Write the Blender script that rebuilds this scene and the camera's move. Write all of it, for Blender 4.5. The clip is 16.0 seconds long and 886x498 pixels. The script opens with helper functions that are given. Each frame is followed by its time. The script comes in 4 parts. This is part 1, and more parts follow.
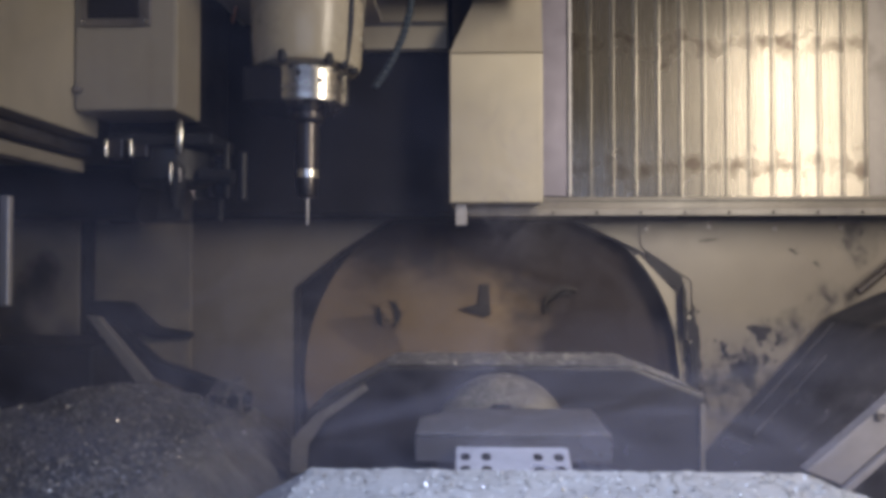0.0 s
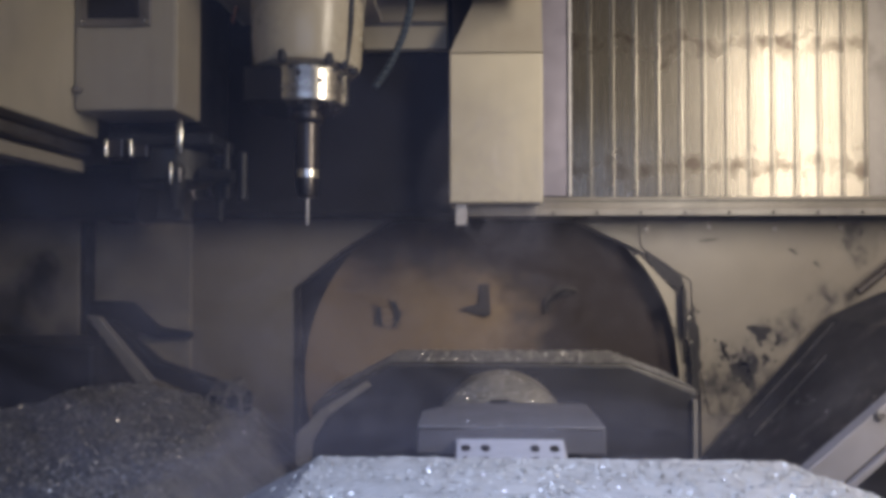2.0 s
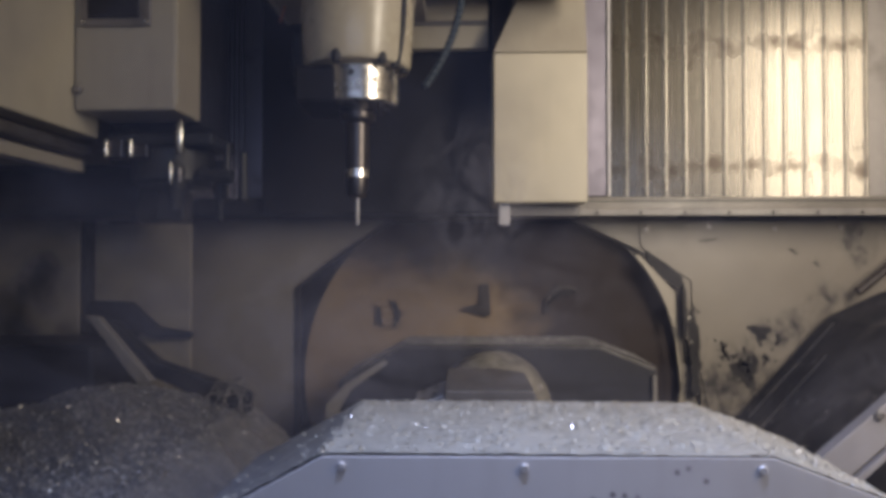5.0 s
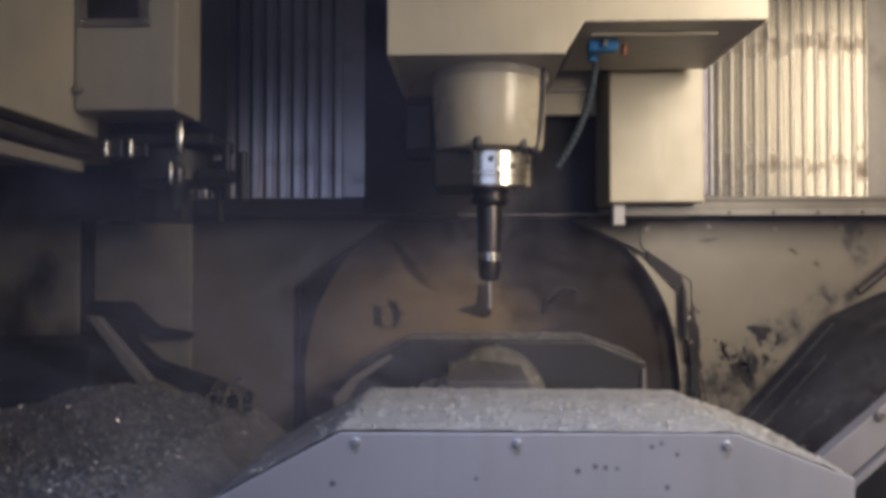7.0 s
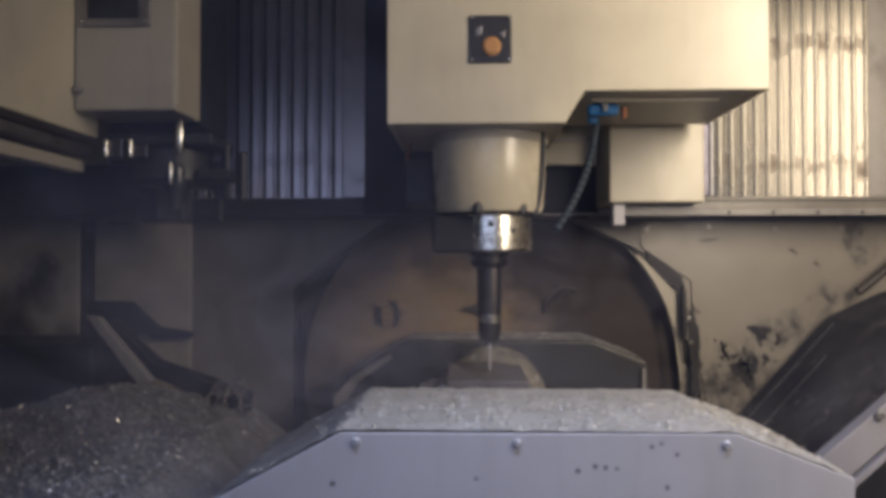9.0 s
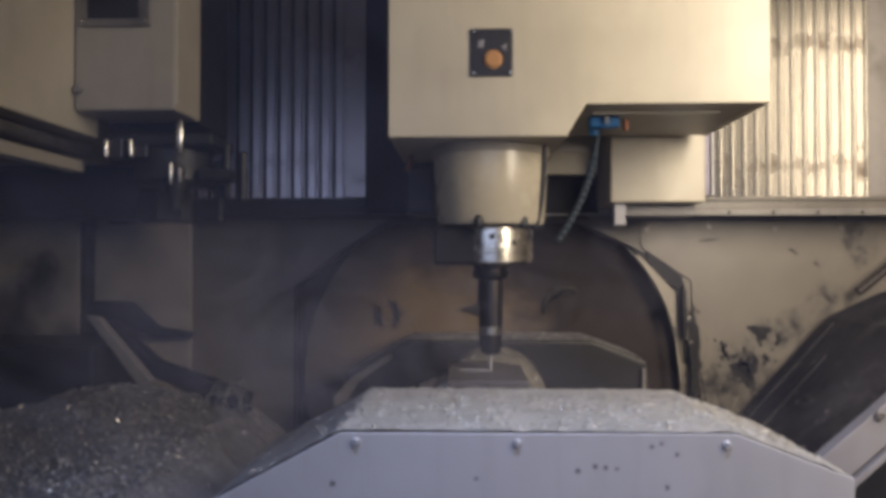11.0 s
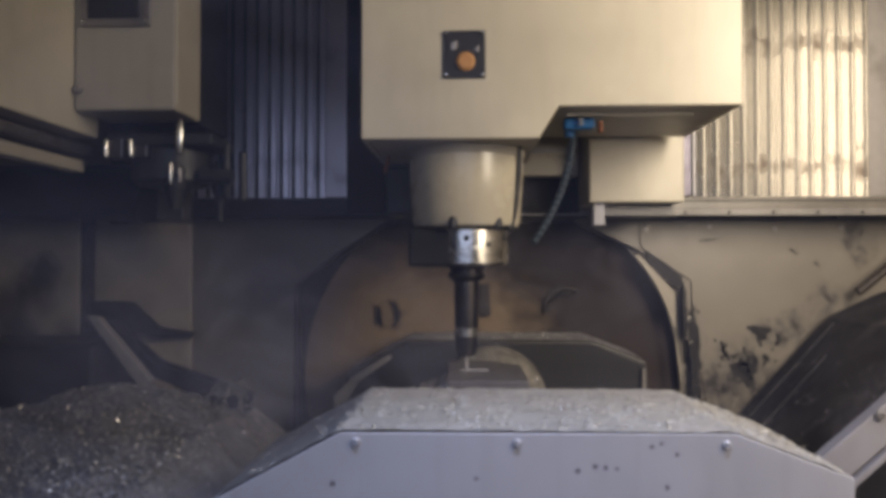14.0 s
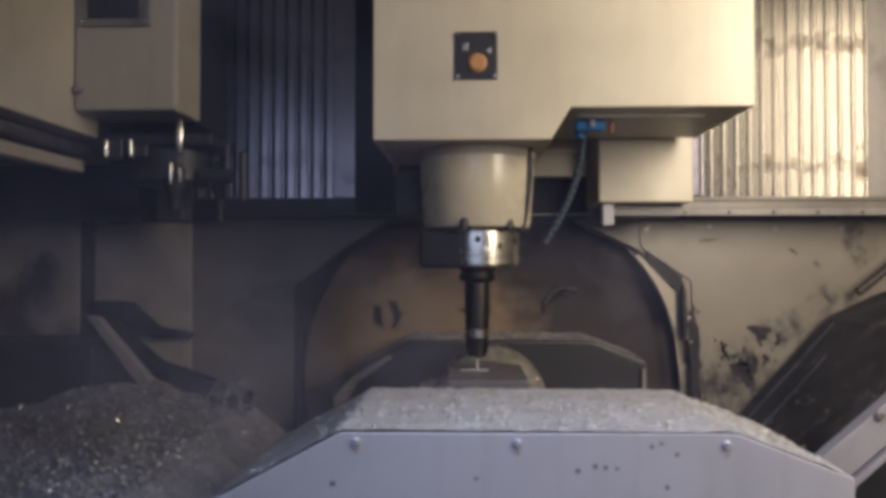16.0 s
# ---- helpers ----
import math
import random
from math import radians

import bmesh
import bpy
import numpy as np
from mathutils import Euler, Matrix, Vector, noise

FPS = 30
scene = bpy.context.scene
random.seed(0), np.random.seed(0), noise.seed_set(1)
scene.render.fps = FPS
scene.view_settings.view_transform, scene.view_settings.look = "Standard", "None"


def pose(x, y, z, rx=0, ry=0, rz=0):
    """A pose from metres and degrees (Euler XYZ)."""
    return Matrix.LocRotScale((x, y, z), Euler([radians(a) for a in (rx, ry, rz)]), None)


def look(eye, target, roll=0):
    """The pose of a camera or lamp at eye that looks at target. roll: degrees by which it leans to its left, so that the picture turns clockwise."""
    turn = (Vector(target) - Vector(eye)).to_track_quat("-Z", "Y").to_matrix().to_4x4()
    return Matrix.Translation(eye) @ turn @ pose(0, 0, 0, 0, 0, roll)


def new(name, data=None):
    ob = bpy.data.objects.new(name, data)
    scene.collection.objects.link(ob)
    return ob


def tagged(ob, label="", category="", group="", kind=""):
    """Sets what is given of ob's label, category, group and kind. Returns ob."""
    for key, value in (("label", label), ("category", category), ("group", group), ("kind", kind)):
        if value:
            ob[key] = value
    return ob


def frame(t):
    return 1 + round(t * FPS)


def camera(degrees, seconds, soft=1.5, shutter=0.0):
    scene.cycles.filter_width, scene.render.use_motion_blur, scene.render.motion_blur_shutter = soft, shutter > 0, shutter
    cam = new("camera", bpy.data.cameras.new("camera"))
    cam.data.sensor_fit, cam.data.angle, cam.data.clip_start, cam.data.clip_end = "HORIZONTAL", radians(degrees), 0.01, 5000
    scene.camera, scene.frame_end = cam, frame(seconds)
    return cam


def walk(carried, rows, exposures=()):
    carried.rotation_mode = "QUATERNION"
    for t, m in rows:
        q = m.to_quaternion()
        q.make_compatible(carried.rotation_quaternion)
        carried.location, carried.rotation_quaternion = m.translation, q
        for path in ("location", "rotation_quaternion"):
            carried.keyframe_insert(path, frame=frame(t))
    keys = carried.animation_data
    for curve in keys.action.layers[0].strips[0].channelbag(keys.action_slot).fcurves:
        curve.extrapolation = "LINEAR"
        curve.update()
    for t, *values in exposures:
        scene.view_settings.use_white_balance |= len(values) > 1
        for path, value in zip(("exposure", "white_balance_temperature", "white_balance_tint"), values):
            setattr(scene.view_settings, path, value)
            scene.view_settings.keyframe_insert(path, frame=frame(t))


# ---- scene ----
cam = camera(65, 16.0, soft=4.3)
EYE = pose(0, 0, 1.5, 90.978, 0, 1.956)
walk(cam, [(0.0, EYE), (16.0, EYE)], exposures=[(0.0, 0.0, 5880, 10), (4.2, 0.0, 5880, 10), (6.3, -0.22, 6180, 10), (7.0, -0.16, 6180, 10), (8.0, -0.08, 6180, 10), (9.2, -0.05, 6170, 10), (12.0, 0.0, 6160, 10), (16.0, 0.0, 6160, 10)])

# ---------------------------------------------------------------- light
world = bpy.data.worlds.new("world")
scene.world = world
world.use_nodes = True
world.node_tree.nodes["Background"].inputs[0].default_value = (0.5, 0.52, 0.62, 1)
world.node_tree.nodes["Background"].inputs[1].default_value = 0.08


def area(name, eye, target, sx, sy, watts, colour, spread):
    data = bpy.data.lights.new(name, "AREA")
    data.shape, data.size, data.size_y, data.energy, data.color = "RECTANGLE", sx, sy, watts, colour
    data.spread = radians(spread)
    ob = new(name, data)
    ob.matrix_world = look(eye, target)
    return ob


# the enclosure's warm work lamp high beside the door, the cool light of the door's window, and the cool lamp over the loading edge
area("work_lamp_light", (0.91, 0.28, 2.05), (0.62, 1.7, 1.62), 0.36, 0.85, 14.0, (1.0, 0.83, 0.62), 128)
area("door_window_light", (-0.05, -0.2, 1.8), (0.0, 1.2, 1.35), 0.9, 0.6, 1.75, (0.64, 0.72, 1.0), 150)
area("loading_lamp_light", (0.1, 0.36, 2.35), (0.08, 0.42, 1.2), 0.5, 0.12, 3.4, (0.6, 0.69, 1.0), 75)


# ---------------------------------------------------------------- materials
def material(name, rough=0.5, metal=0.0):
    m = bpy.data.materials.new(name)
    m.use_nodes = True
    b = m.node_tree.nodes["Principled BSDF"]
    b.inputs["Roughness"].default_value, b.inputs["Metallic"].default_value = rough, metal
    return m, m.node_tree, b


def node(tree, kind, **values):
    n = tree.nodes.new(kind)
    for key, value in values.items():
        n.inputs[key].default_value = value
    return n


def noise_of(tree, scale, detail=6.0, stretch=(1, 1, 1), rough=0.6, distort=0.0):
    tc = tree.nodes.new("ShaderNodeTexCoord")
    mp = tree.nodes.new("ShaderNodeMapping")
    mp.inputs["Scale"].default_value = stretch
    tree.links.new(tc.outputs["Object"], mp.inputs["Vector"])
    n = node(tree, "ShaderNodeTexNoise", Scale=scale, Detail=detail, Roughness=rough, Distortion=distort)
    tree.links.new(mp.outputs["Vector"], n.inputs["Vector"])
    return n.outputs["Fac"]


def ramp(tree, fac, lo, hi, a=(0, 0, 0, 1), b=(1, 1, 1, 1)):
    r = tree.nodes.new("ShaderNodeValToRGB")
    r.color_ramp.elements[0].position, r.color_ramp.elements[1].position = lo, hi
    r.color_ramp.elements[0].color, r.color_ramp.elements[1].color = a, b
    tree.links.new(fac, r.inputs["Fac"])
    return r.outputs["Color"]


def mix(tree, fac, a, b):
    m = tree.nodes.new("ShaderNodeMix")
    m.data_type = "RGBA"
    for sock, value in ((m.inputs["Factor"], fac), (m.inputs["A"], a), (m.inputs["B"], b)):
        if isinstance(value, (tuple, float, int)):
            sock.default_value = value
        else:
            tree.links.new(value, sock)
    return m.outputs["Result"]


def math_of(tree, op, a, b=0.0, clamp=False):
    n = tree.nodes.new("ShaderNodeMath")
    n.operation, n.use_clamp = op, clamp
    for sock, value in zip(n.inputs, (a, b)):
        if isinstance(value, (float, int)):
            sock.default_value = value
        else:
            tree.links.new(value, sock)
    return n.outputs[0]


def bump(tree, b, fac, strength, dist=0.002):
    n = node(tree, "ShaderNodeBump", Strength=strength, Distance=dist)
    tree.links.new(fac, n.inputs["Height"])
    tree.links.new(n.outputs["Normal"], b.inputs["Normal"])


def axis_of(tree, axis):
    tc = tree.nodes.new("ShaderNodeTexCoord")
    sep = tree.nodes.new("ShaderNodeSeparateXYZ")
    tree.links.new(tc.outputs["Object"], sep.inputs[0])
    return sep.outputs[axis]


def blot(tree, x, z, radius, edge, wobble=0.06):
    """A blot round (x, z) in the thing's own space, with a ragged edge: 1 inside, 0 outside."""
    dx = math_of(tree, "SUBTRACT", axis_of(tree, "X"), x)
    dz = math_of(tree, "SUBTRACT", axis_of(tree, "Z"), z)
    d = math_of(tree, "SQRT", math_of(tree, "ADD", math_of(tree, "MULTIPLY", dx, dx), math_of(tree, "MULTIPLY", dz, dz)))
    d = math_of(tree, "ADD", d, math_of(tree, "MULTIPLY", math_of(tree, "SUBTRACT", noise_of(tree, 14, 8), 0.5), wobble * 4))
    return ramp(tree, d, max(radius - edge, 0.0), radius + edge, (1, 1, 1, 1), (0, 0, 0, 1))


def paint(name, colour, dirt, amount=0.5, rough=0.45, scale=5.0):
    """Machine paint with oily film, grime clouds and fine specks."""
    m, t, b = material(name, rough)
    cloud = ramp(t, noise_of(t, scale, 8), 0.42, 0.75)
    speck = ramp(t, noise_of(t, 90, 3), 0.66, 0.74)
    run = ramp(t, noise_of(t, 10, 5, (6, 6, 0.5)), 0.5, 0.8)
    c = mix(t, math_of(t, "MULTIPLY", cloud, amount), (*colour, 1), (*dirt, 1))
    c = mix(t, math_of(t, "MULTIPLY", run, amount * 0.4), c, (*dirt, 1))
    c = mix(t, math_of(t, "MULTIPLY", speck, amount * 0.5), c, (*dirt, 1))
    t.links.new(c, b.inputs["Base Color"])
    t.links.new(math_of(t, "ADD", math_of(t, "MULTIPLY", noise_of(t, 22, 4), 0.3), rough - 0.15), b.inputs["Roughness"])
    bump(t, b, noise_of(t, 260, 2), 0.06, 0.001)
    return m


def metal(name, colour, rough, scale=30, stretch=(1, 1, 1), stain=0.0):
    m, t, b = material(name, rough, 1.0)
    n = noise_of(t, scale, 5, stretch)
    c = mix(t, math_of(t, "MULTIPLY", n, 0.5), (*colour, 1), tuple(v * 0.55 for v in colour) + (1,))
    if stain:
        c = mix(t, math_of(t, "MULTIPLY", ramp(t, noise_of(t, 9, 8), 0.5, 0.68), stain), c, (0.03, 0.025, 0.02, 1))
    t.links.new(c, b.inputs["Base Color"])
    t.links.new(math_of(t, "ADD", math_of(t, "MULTIPLY", n, 0.25), rough - 0.1), b.inputs["Roughness"])
    return m


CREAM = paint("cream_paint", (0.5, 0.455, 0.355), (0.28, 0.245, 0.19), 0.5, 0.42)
# greyer cream, also used where shade is painted in (head underside, cover cap)
GREY_CREAM = paint("greyed_and_shaded_cream", (0.36, 0.325, 0.26), (0.2, 0.17, 0.14), 0.5, 0.45)
COVER = paint("pale_grey_paint", (0.43, 0.42, 0.45), (0.22, 0.2, 0.2), 0.3, 0.4)
NAVY = paint("dark_paint_and_shade", (0.0135, 0.0128, 0.0175), (0.006, 0.006, 0.008), 0.6, 0.5)
BLACK = paint("black_rubber", (0.012, 0.012, 0.015), (0.03, 0.03, 0.03), 0.4, 0.5)
STEEL = metal("polished_steel", (0.75, 0.72, 0.66), 0.22, 60)
LIP = metal("rolled_lip_steel", (0.26, 0.243, 0.21), 0.3, 60)
DULL = metal("dull_steel", (0.38, 0.36, 0.35), 0.42, 40, stain=0.4)
FACE = metal("grey_milled_face", (0.2, 0.195, 0.2), 0.5, 70)
BLOCK = metal("oily_block_steel", (0.075, 0.073, 0.078), 0.5, 50)
PLATE = metal("bare_aluminium", (0.74, 0.73, 0.76), 0.6, 40)
HOLDER = metal("blackened_steel", (0.1, 0.09, 0.085), 0.32, 60)
HOSE = paint("blue_hose", (0.025, 0.04, 0.055), (0.01, 0.01, 0.02), 0.5, 0.62)
BLUE = paint("blue_plastic", (0.02, 0.16, 0.42), (0.02, 0.05, 0.1), 0.4, 0.4)
ORANGE = paint("amber_lens", (0.46, 0.23, 0.08), (0.28, 0.15, 0.06), 0.6, 0.35, 25.0)
COPPER = metal("copper", (0.38, 0.17, 0.1), 0.45)
DIRTY = paint("swarf_dusted_paint", (0.24, 0.225, 0.21), (0.09, 0.085, 0.085), 0.7, 0.45, 9.0)
SOOT = paint("soot_and_shade_black", (0.03, 0.022, 0.018), (0.012, 0.01, 0.01), 0.6, 0.6)
NEAR_BLACK = paint("near_black_face", (0.007, 0.0066, 0.009), (0.004, 0.004, 0.005), 0.6, 0.65)
NEAR_BLACK.node_tree.nodes["Principled BSDF"].inputs["Specular IOR Level"].default_value = 0.25
GRIME = paint("caked_black_grime", (0.014, 0.0125, 0.0135), (0.03, 0.027, 0.026), 0.6, 0.75, 40.0)
HUB = paint("smeared_silver_hub", (0.25, 0.232, 0.2), (0.05, 0.045, 0.042), 0.85, 0.35, 18.0)
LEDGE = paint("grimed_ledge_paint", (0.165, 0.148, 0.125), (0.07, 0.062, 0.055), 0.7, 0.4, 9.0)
BILLET = paint("oily_grey_billet", (0.125, 0.12, 0.128), (0.075, 0.07, 0.074), 0.5, 0.4, 14.0)
# dark grey for the swing arm's post and the table's rear cover
RAIL_DARK = paint("dark_mottled_paint", (0.07, 0.064, 0.06), (0.03, 0.028, 0.03), 0.6, 0.5, 12.0)
BLUE_STEEL = metal("bluish_cover_steel", (0.19, 0.178, 0.215), 0.5, 30)
RAIL = paint("dulled_grey_paint", (0.26, 0.25, 0.27), (0.13, 0.12, 0.12), 0.5, 0.45, 9.0)
HOUSING = paint("cream_spindle_enamel", (0.5, 0.45, 0.34), (0.25, 0.21, 0.17), 0.35, 0.26)


def slat_steel(name, tint, splash=0.9, matt=0.2, shine=1.0):
    m, t, b = material(name, 0.3, shine)
    info = t.nodes.new("ShaderNodeObjectInfo")
    tc = t.nodes.new("ShaderNodeTexCoord")
    own = t.nodes.new("ShaderNodeVectorMath")
    own.operation = "ADD"
    comb = t.nodes.new("ShaderNodeCombineXYZ")
    t.links.new(math_of(t, "MULTIPLY", info.outputs["Random"], 37.0), comb.inputs["X"])
    t.links.new(tc.outputs["Object"], own.inputs[0])
    t.links.new(comb.outputs[0], own.inputs[1])

    def own_noise(scale, detail, stretch=(1, 1, 1)):
        mp = t.nodes.new("ShaderNodeMapping")
        mp.inputs["Scale"].default_value = stretch
        t.links.new(own.outputs[0], mp.inputs["Vector"])
        n = node(t, "ShaderNodeTexNoise", Scale=scale, Detail=detail, Roughness=0.6)
        t.links.new(mp.outputs["Vector"], n.inputs["Vector"])
        return n.outputs["Fac"]

    grain = own_noise(120, 4, (1, 1, 0.02))
    # oily splash bands at two heights, broken up
    z = axis_of(t, "Z")
    wob = math_of(t, "MULTIPLY", math_of(t, "SUBTRACT", own_noise(11, 8), 0.5), 0.22)
    zz = math_of(t, "ADD", z, wob)
    low = math_of(t, "SUBTRACT", 1.0, math_of(t, "MULTIPLY", math_of(t, "ABSOLUTE", math_of(t, "SUBTRACT", zz, 1.725)), 26.0), True)
    high = math_of(t, "SUBTRACT", 1.0, math_of(t, "MULTIPLY", math_of(t, "ABSOLUTE", math_of(t, "SUBTRACT", zz, 2.02)), 32.0), True)
    patch = ramp(t, own_noise(15, 8), 0.4, 0.6)
    spl = math_of(t, "MULTIPLY", math_of(t, "MAXIMUM", low, high), patch, True)
    film = ramp(t, own_noise(5, 6), 0.45, 0.7)
    c = mix(t, math_of(t, "MULTIPLY", grain, 0.5), (*tint, 1), tuple(v * 0.6 for v in tint) + (1,))
    c = mix(t, math_of(t, "MULTIPLY", film, 0.35), c, tuple(v * 0.5 for v in tint) + (1,))
    c = mix(t, math_of(t, "MULTIPLY", spl, splash, True), c, (0.045, 0.035, 0.026, 1))
    t.links.new(c, b.inputs["Base Color"])
    r = math_of(t, "ADD", math_of(t, "MULTIPLY", grain, 0.13), matt)
    r = math_of(t, "ADD", r, math_of(t, "MULTIPLY", spl, 0.08))
    t.links.new(r, b.inputs["Roughness"])
    b.inputs["Anisotropic"].default_value = 0.5
    bump(t, b, own_noise(5, 2, (1, 1, 0.4)), 0.03, 0.01)
    return m


SLAT = slat_steel("way_cover_steel", (0.142, 0.129, 0.107), 1.25, 0.2, 0.75)
SLAT_DARK = slat_steel("oily_way_cover_steel", (0.43, 0.4, 0.44), 0.35, 0.3)


def wall_material():
    """Greyed stainless wall with black swarf splatter and a painted dark reflection."""
    m, t, b = material("splashed_wall", 0.5, 0.0)
    cloud = ramp(t, noise_of(t, 4, 8), 0.35, 0.75)
    c = mix(t, math_of(t, "MULTIPLY", cloud, 0.6), (0.225, 0.202, 0.168, 1), (0.135, 0.116, 0.097, 1))
    dots = ramp(t, noise_of(t, 30, 9, (1, 1, 0.7), 0.72), 0.47, 0.6)
    # the two soft blots at x 0.97 paint in a dark reflection
    for x, z, r, e, k in ((0.67, 1.235, 0.05, 0.03, 0.75), (0.64, 1.17, 0.06, 0.05, 0.9), (0.74, 1.318, 0.028, 0.015, 0.7), (0.70, 1.20, 0.05, 0.03, 0.85),
                          (0.82, 1.335, 0.03, 0.03, 0.8), (0.88, 1.40, 0.03, 0.03, 0.8), (0.97, 1.535, 0.04, 0.012, 0.6), (0.97, 1.56, 0.03, 0.012, 0.5), (0.562, 1.27, 0.02, 0.02, 0.7), (0.60, 1.2, 0.02, 0.015, 0.6)):
        mask = math_of(t, "MULTIPLY", blot(t, x, z, r + 0.008, e, 0.03), math_of(t, "ADD", math_of(t, "MULTIPLY", dots, 0.8), 0.2), True)
        c = mix(t, math_of(t, "MULTIPLY", mask, k), c, (0.012, 0.011, 0.014, 1))
    t.links.new(c, b.inputs["Base Color"])
    t.links.new(math_of(t, "ADD", math_of(t, "MULTIPLY", noise_of(t, 18, 5), 0.35), 0.25), b.inputs["Roughness"])
    bump(t, b, noise_of(t, 30, 6), 0.1, 0.003)
    return m


def disc_material():
    m, t, b = material("tan_plate_dark_blots", 0.85)
    b.inputs["Specular IOR Level"].default_value = 0.2
    cloud = ramp(t, noise_of(t, 5, 8), 0.3, 0.75)
    c = mix(t, math_of(t, "MULTIPLY", cloud, 0.5), (0.285, 0.213, 0.135, 1), (0.17, 0.123, 0.08, 1))
    # four dark blots across the top and the right side
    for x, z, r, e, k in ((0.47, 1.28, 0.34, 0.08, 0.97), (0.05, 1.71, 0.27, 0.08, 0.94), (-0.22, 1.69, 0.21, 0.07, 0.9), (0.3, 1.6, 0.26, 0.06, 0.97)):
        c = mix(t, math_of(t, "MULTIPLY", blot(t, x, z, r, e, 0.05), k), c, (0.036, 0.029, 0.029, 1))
    t.links.new(c, b.inputs["Base Color"])
    bump(t, b, noise_of(t, 40, 5), 0.1, 0.002)
    return m


WALL, DISC = wall_material(), disc_material()


def left_material():
    m, t, b = material("grimy_left_panel", 0.5)
    cloud = ramp(t, noise_of(t, 7, 8), 0.4, 0.75)
    c = mix(t, math_of(t, "MULTIPLY", cloud, 0.7), (0.27, 0.24, 0.19, 1), (0.085, 0.075, 0.07, 1))
    for x, z, r, e, k in ((-0.905, 1.465, 0.03, 0.02, 0.9), (-0.91, 1.42, 0.02, 0.02, 0.8), (-0.98, 1.40, 0.04, 0.02, 0.7), (-0.84, 1.335, 0.02, 0.02, 0.8), (-0.69, 1.52, 0.02, 0.04, 0.4), (-0.95, 1.34, 0.03, 0.02, 0.8)):
        c = mix(t, math_of(t, "MULTIPLY", blot(t, x, z, r + 0.01, e, 0.03), k), c, (0.02, 0.018, 0.02, 1))
    t.links.new(c, b.inputs["Base Color"])
    bump(t, b, noise_of(t, 60, 5), 0.1, 0.002)
    return m


LEFT = left_material()


def chip_material(name, colour, rough=0.25, shine=0.55, spread=0.45):
    m, t, b = material(name, rough, shine)
    g = t.nodes.new("ShaderNodeNewGeometry")
    c = mix(t, g.outputs["Random Per Island"], tuple(v * spread for v in colour) + (1,), (*colour, 1))
    t.links.new(c, b.inputs["Base Color"])
    t.links.new(math_of(t, "ADD", math_of(t, "MULTIPLY", g.outputs["Random Per Island"], 0.3), rough - 0.1), b.inputs["Roughness"])
    return m


CHIP = chip_material("bright_chips", (0.62, 0.605, 0.56), 0.5, 0.35, 0.62)
SPARK = chip_material("fresh_chips", (0.92, 0.9, 0.86), 0.22)
CHIP_DARK = chip_material("oily_chips", (0.52, 0.51, 0.52), 0.45)
SLUDGE = paint("wet_swarf_bed", (0.2, 0.195, 0.2), (0.09, 0.09, 0.1), 0.7, 0.35, 40.0)
SILVER_SLUDGE = paint("silver_swarf_bed", (0.4, 0.385, 0.36), (0.22, 0.207, 0.185), 0.6, 0.32, 30.0)


# ---------------------------------------------------------------- building helpers
def link_mesh(name, bm, mat, parent=None, smooth=False):
    me = bpy.data.meshes.new(name)
    bmesh.ops.recalc_face_normals(bm, faces=bm.faces)
    bm.to_mesh(me)
    bm.free()
    me.materials.append(mat)
    if smooth:
        for p in me.polygons:
            p.use_smooth = True
        me.set_sharp_from_angle(angle=radians(35))
    ob = new(name, me)
    if parent:
        ob.parent = parent
    return ob


def part(name, bm, mat, parent, label="", smooth=False):
    return tagged(link_mesh(name, bm, mat, parent, smooth), label)


def box_bm(lo, hi, bevel=0.002, bm=None):
    bm = bm or bmesh.new()
    vs = bmesh.ops.create_cube(bm, size=1)["verts"]
    for v in vs:
        v.co = Vector([l + (c + 0.5) * (h - l) for l, h, c in zip(lo, hi, v.co)])
    if bevel:
        edges = list({e for v in vs for e in v.link_edges})
        bmesh.ops.bevel(bm, geom=edges, offset=bevel, segments=2, affect="EDGES", profile=0.5)
    return bm


def prism_bm(profile, y0, y1, bevel=0.002, bm=None):
    """A solid with the (x, z) profile between two depths."""
    bm = bm or bmesh.new()
    a = [bm.verts.new((x, y0, z)) for x, z in profile]
    b = [bm.verts.new((x, y1, z)) for x, z in profile]
    n = len(profile)
    fs = [bm.faces.new(a), bm.faces.new(b[::-1])]
    fs += [bm.faces.new((a[i], b[i], b[(i + 1) % n], a[(i + 1) % n])) for i in range(n)]
    bmesh.ops.recalc_face_normals(bm, faces=fs)
    if bevel:
        bmesh.ops.bevel(bm, geom=list({e for f in fs for e in f.edges}), offset=bevel, segments=2, affect="EDGES", profile=0.5)
    return bm


def lathe_bm(profile, segs=48, at=(0, 0, 0), turn=None, bm=None):
    """A turned solid from (radius, height) pairs, bottom to top."""
    bm = bm or bmesh.new()
    m = Matrix.Translation(at) @ (turn or Matrix.Identity(4))
    rings = []
    for r, z in profile:
        rings.append([bm.verts.new(m @ Vector((r * math.cos(2 * math.pi * k / segs), r * math.sin(2 * math.pi * k / segs), z))) for k in range(segs)])
    for p, q in zip(rings, rings[1:]):
        for k in range(segs):
            bm.faces.new((p[k], p[(k + 1) % segs], q[(k + 1) % segs], q[k]))
    bm.faces.new(rings[0][::-1])
    bm.faces.new(rings[-1])
    return bm


FRONT = Matrix.Rotation(radians(90), 4, "X")   # turns a lathe's axis to face the door


def screw_bm(at, r=0.006, turn=FRONT, h=0.004):
    return lathe_bm([(r, 0), (r, h * 0.6), (r * 0.75, h), (r * 0.45, h), (r * 0.4, h * 0.5)], 12, at, turn)


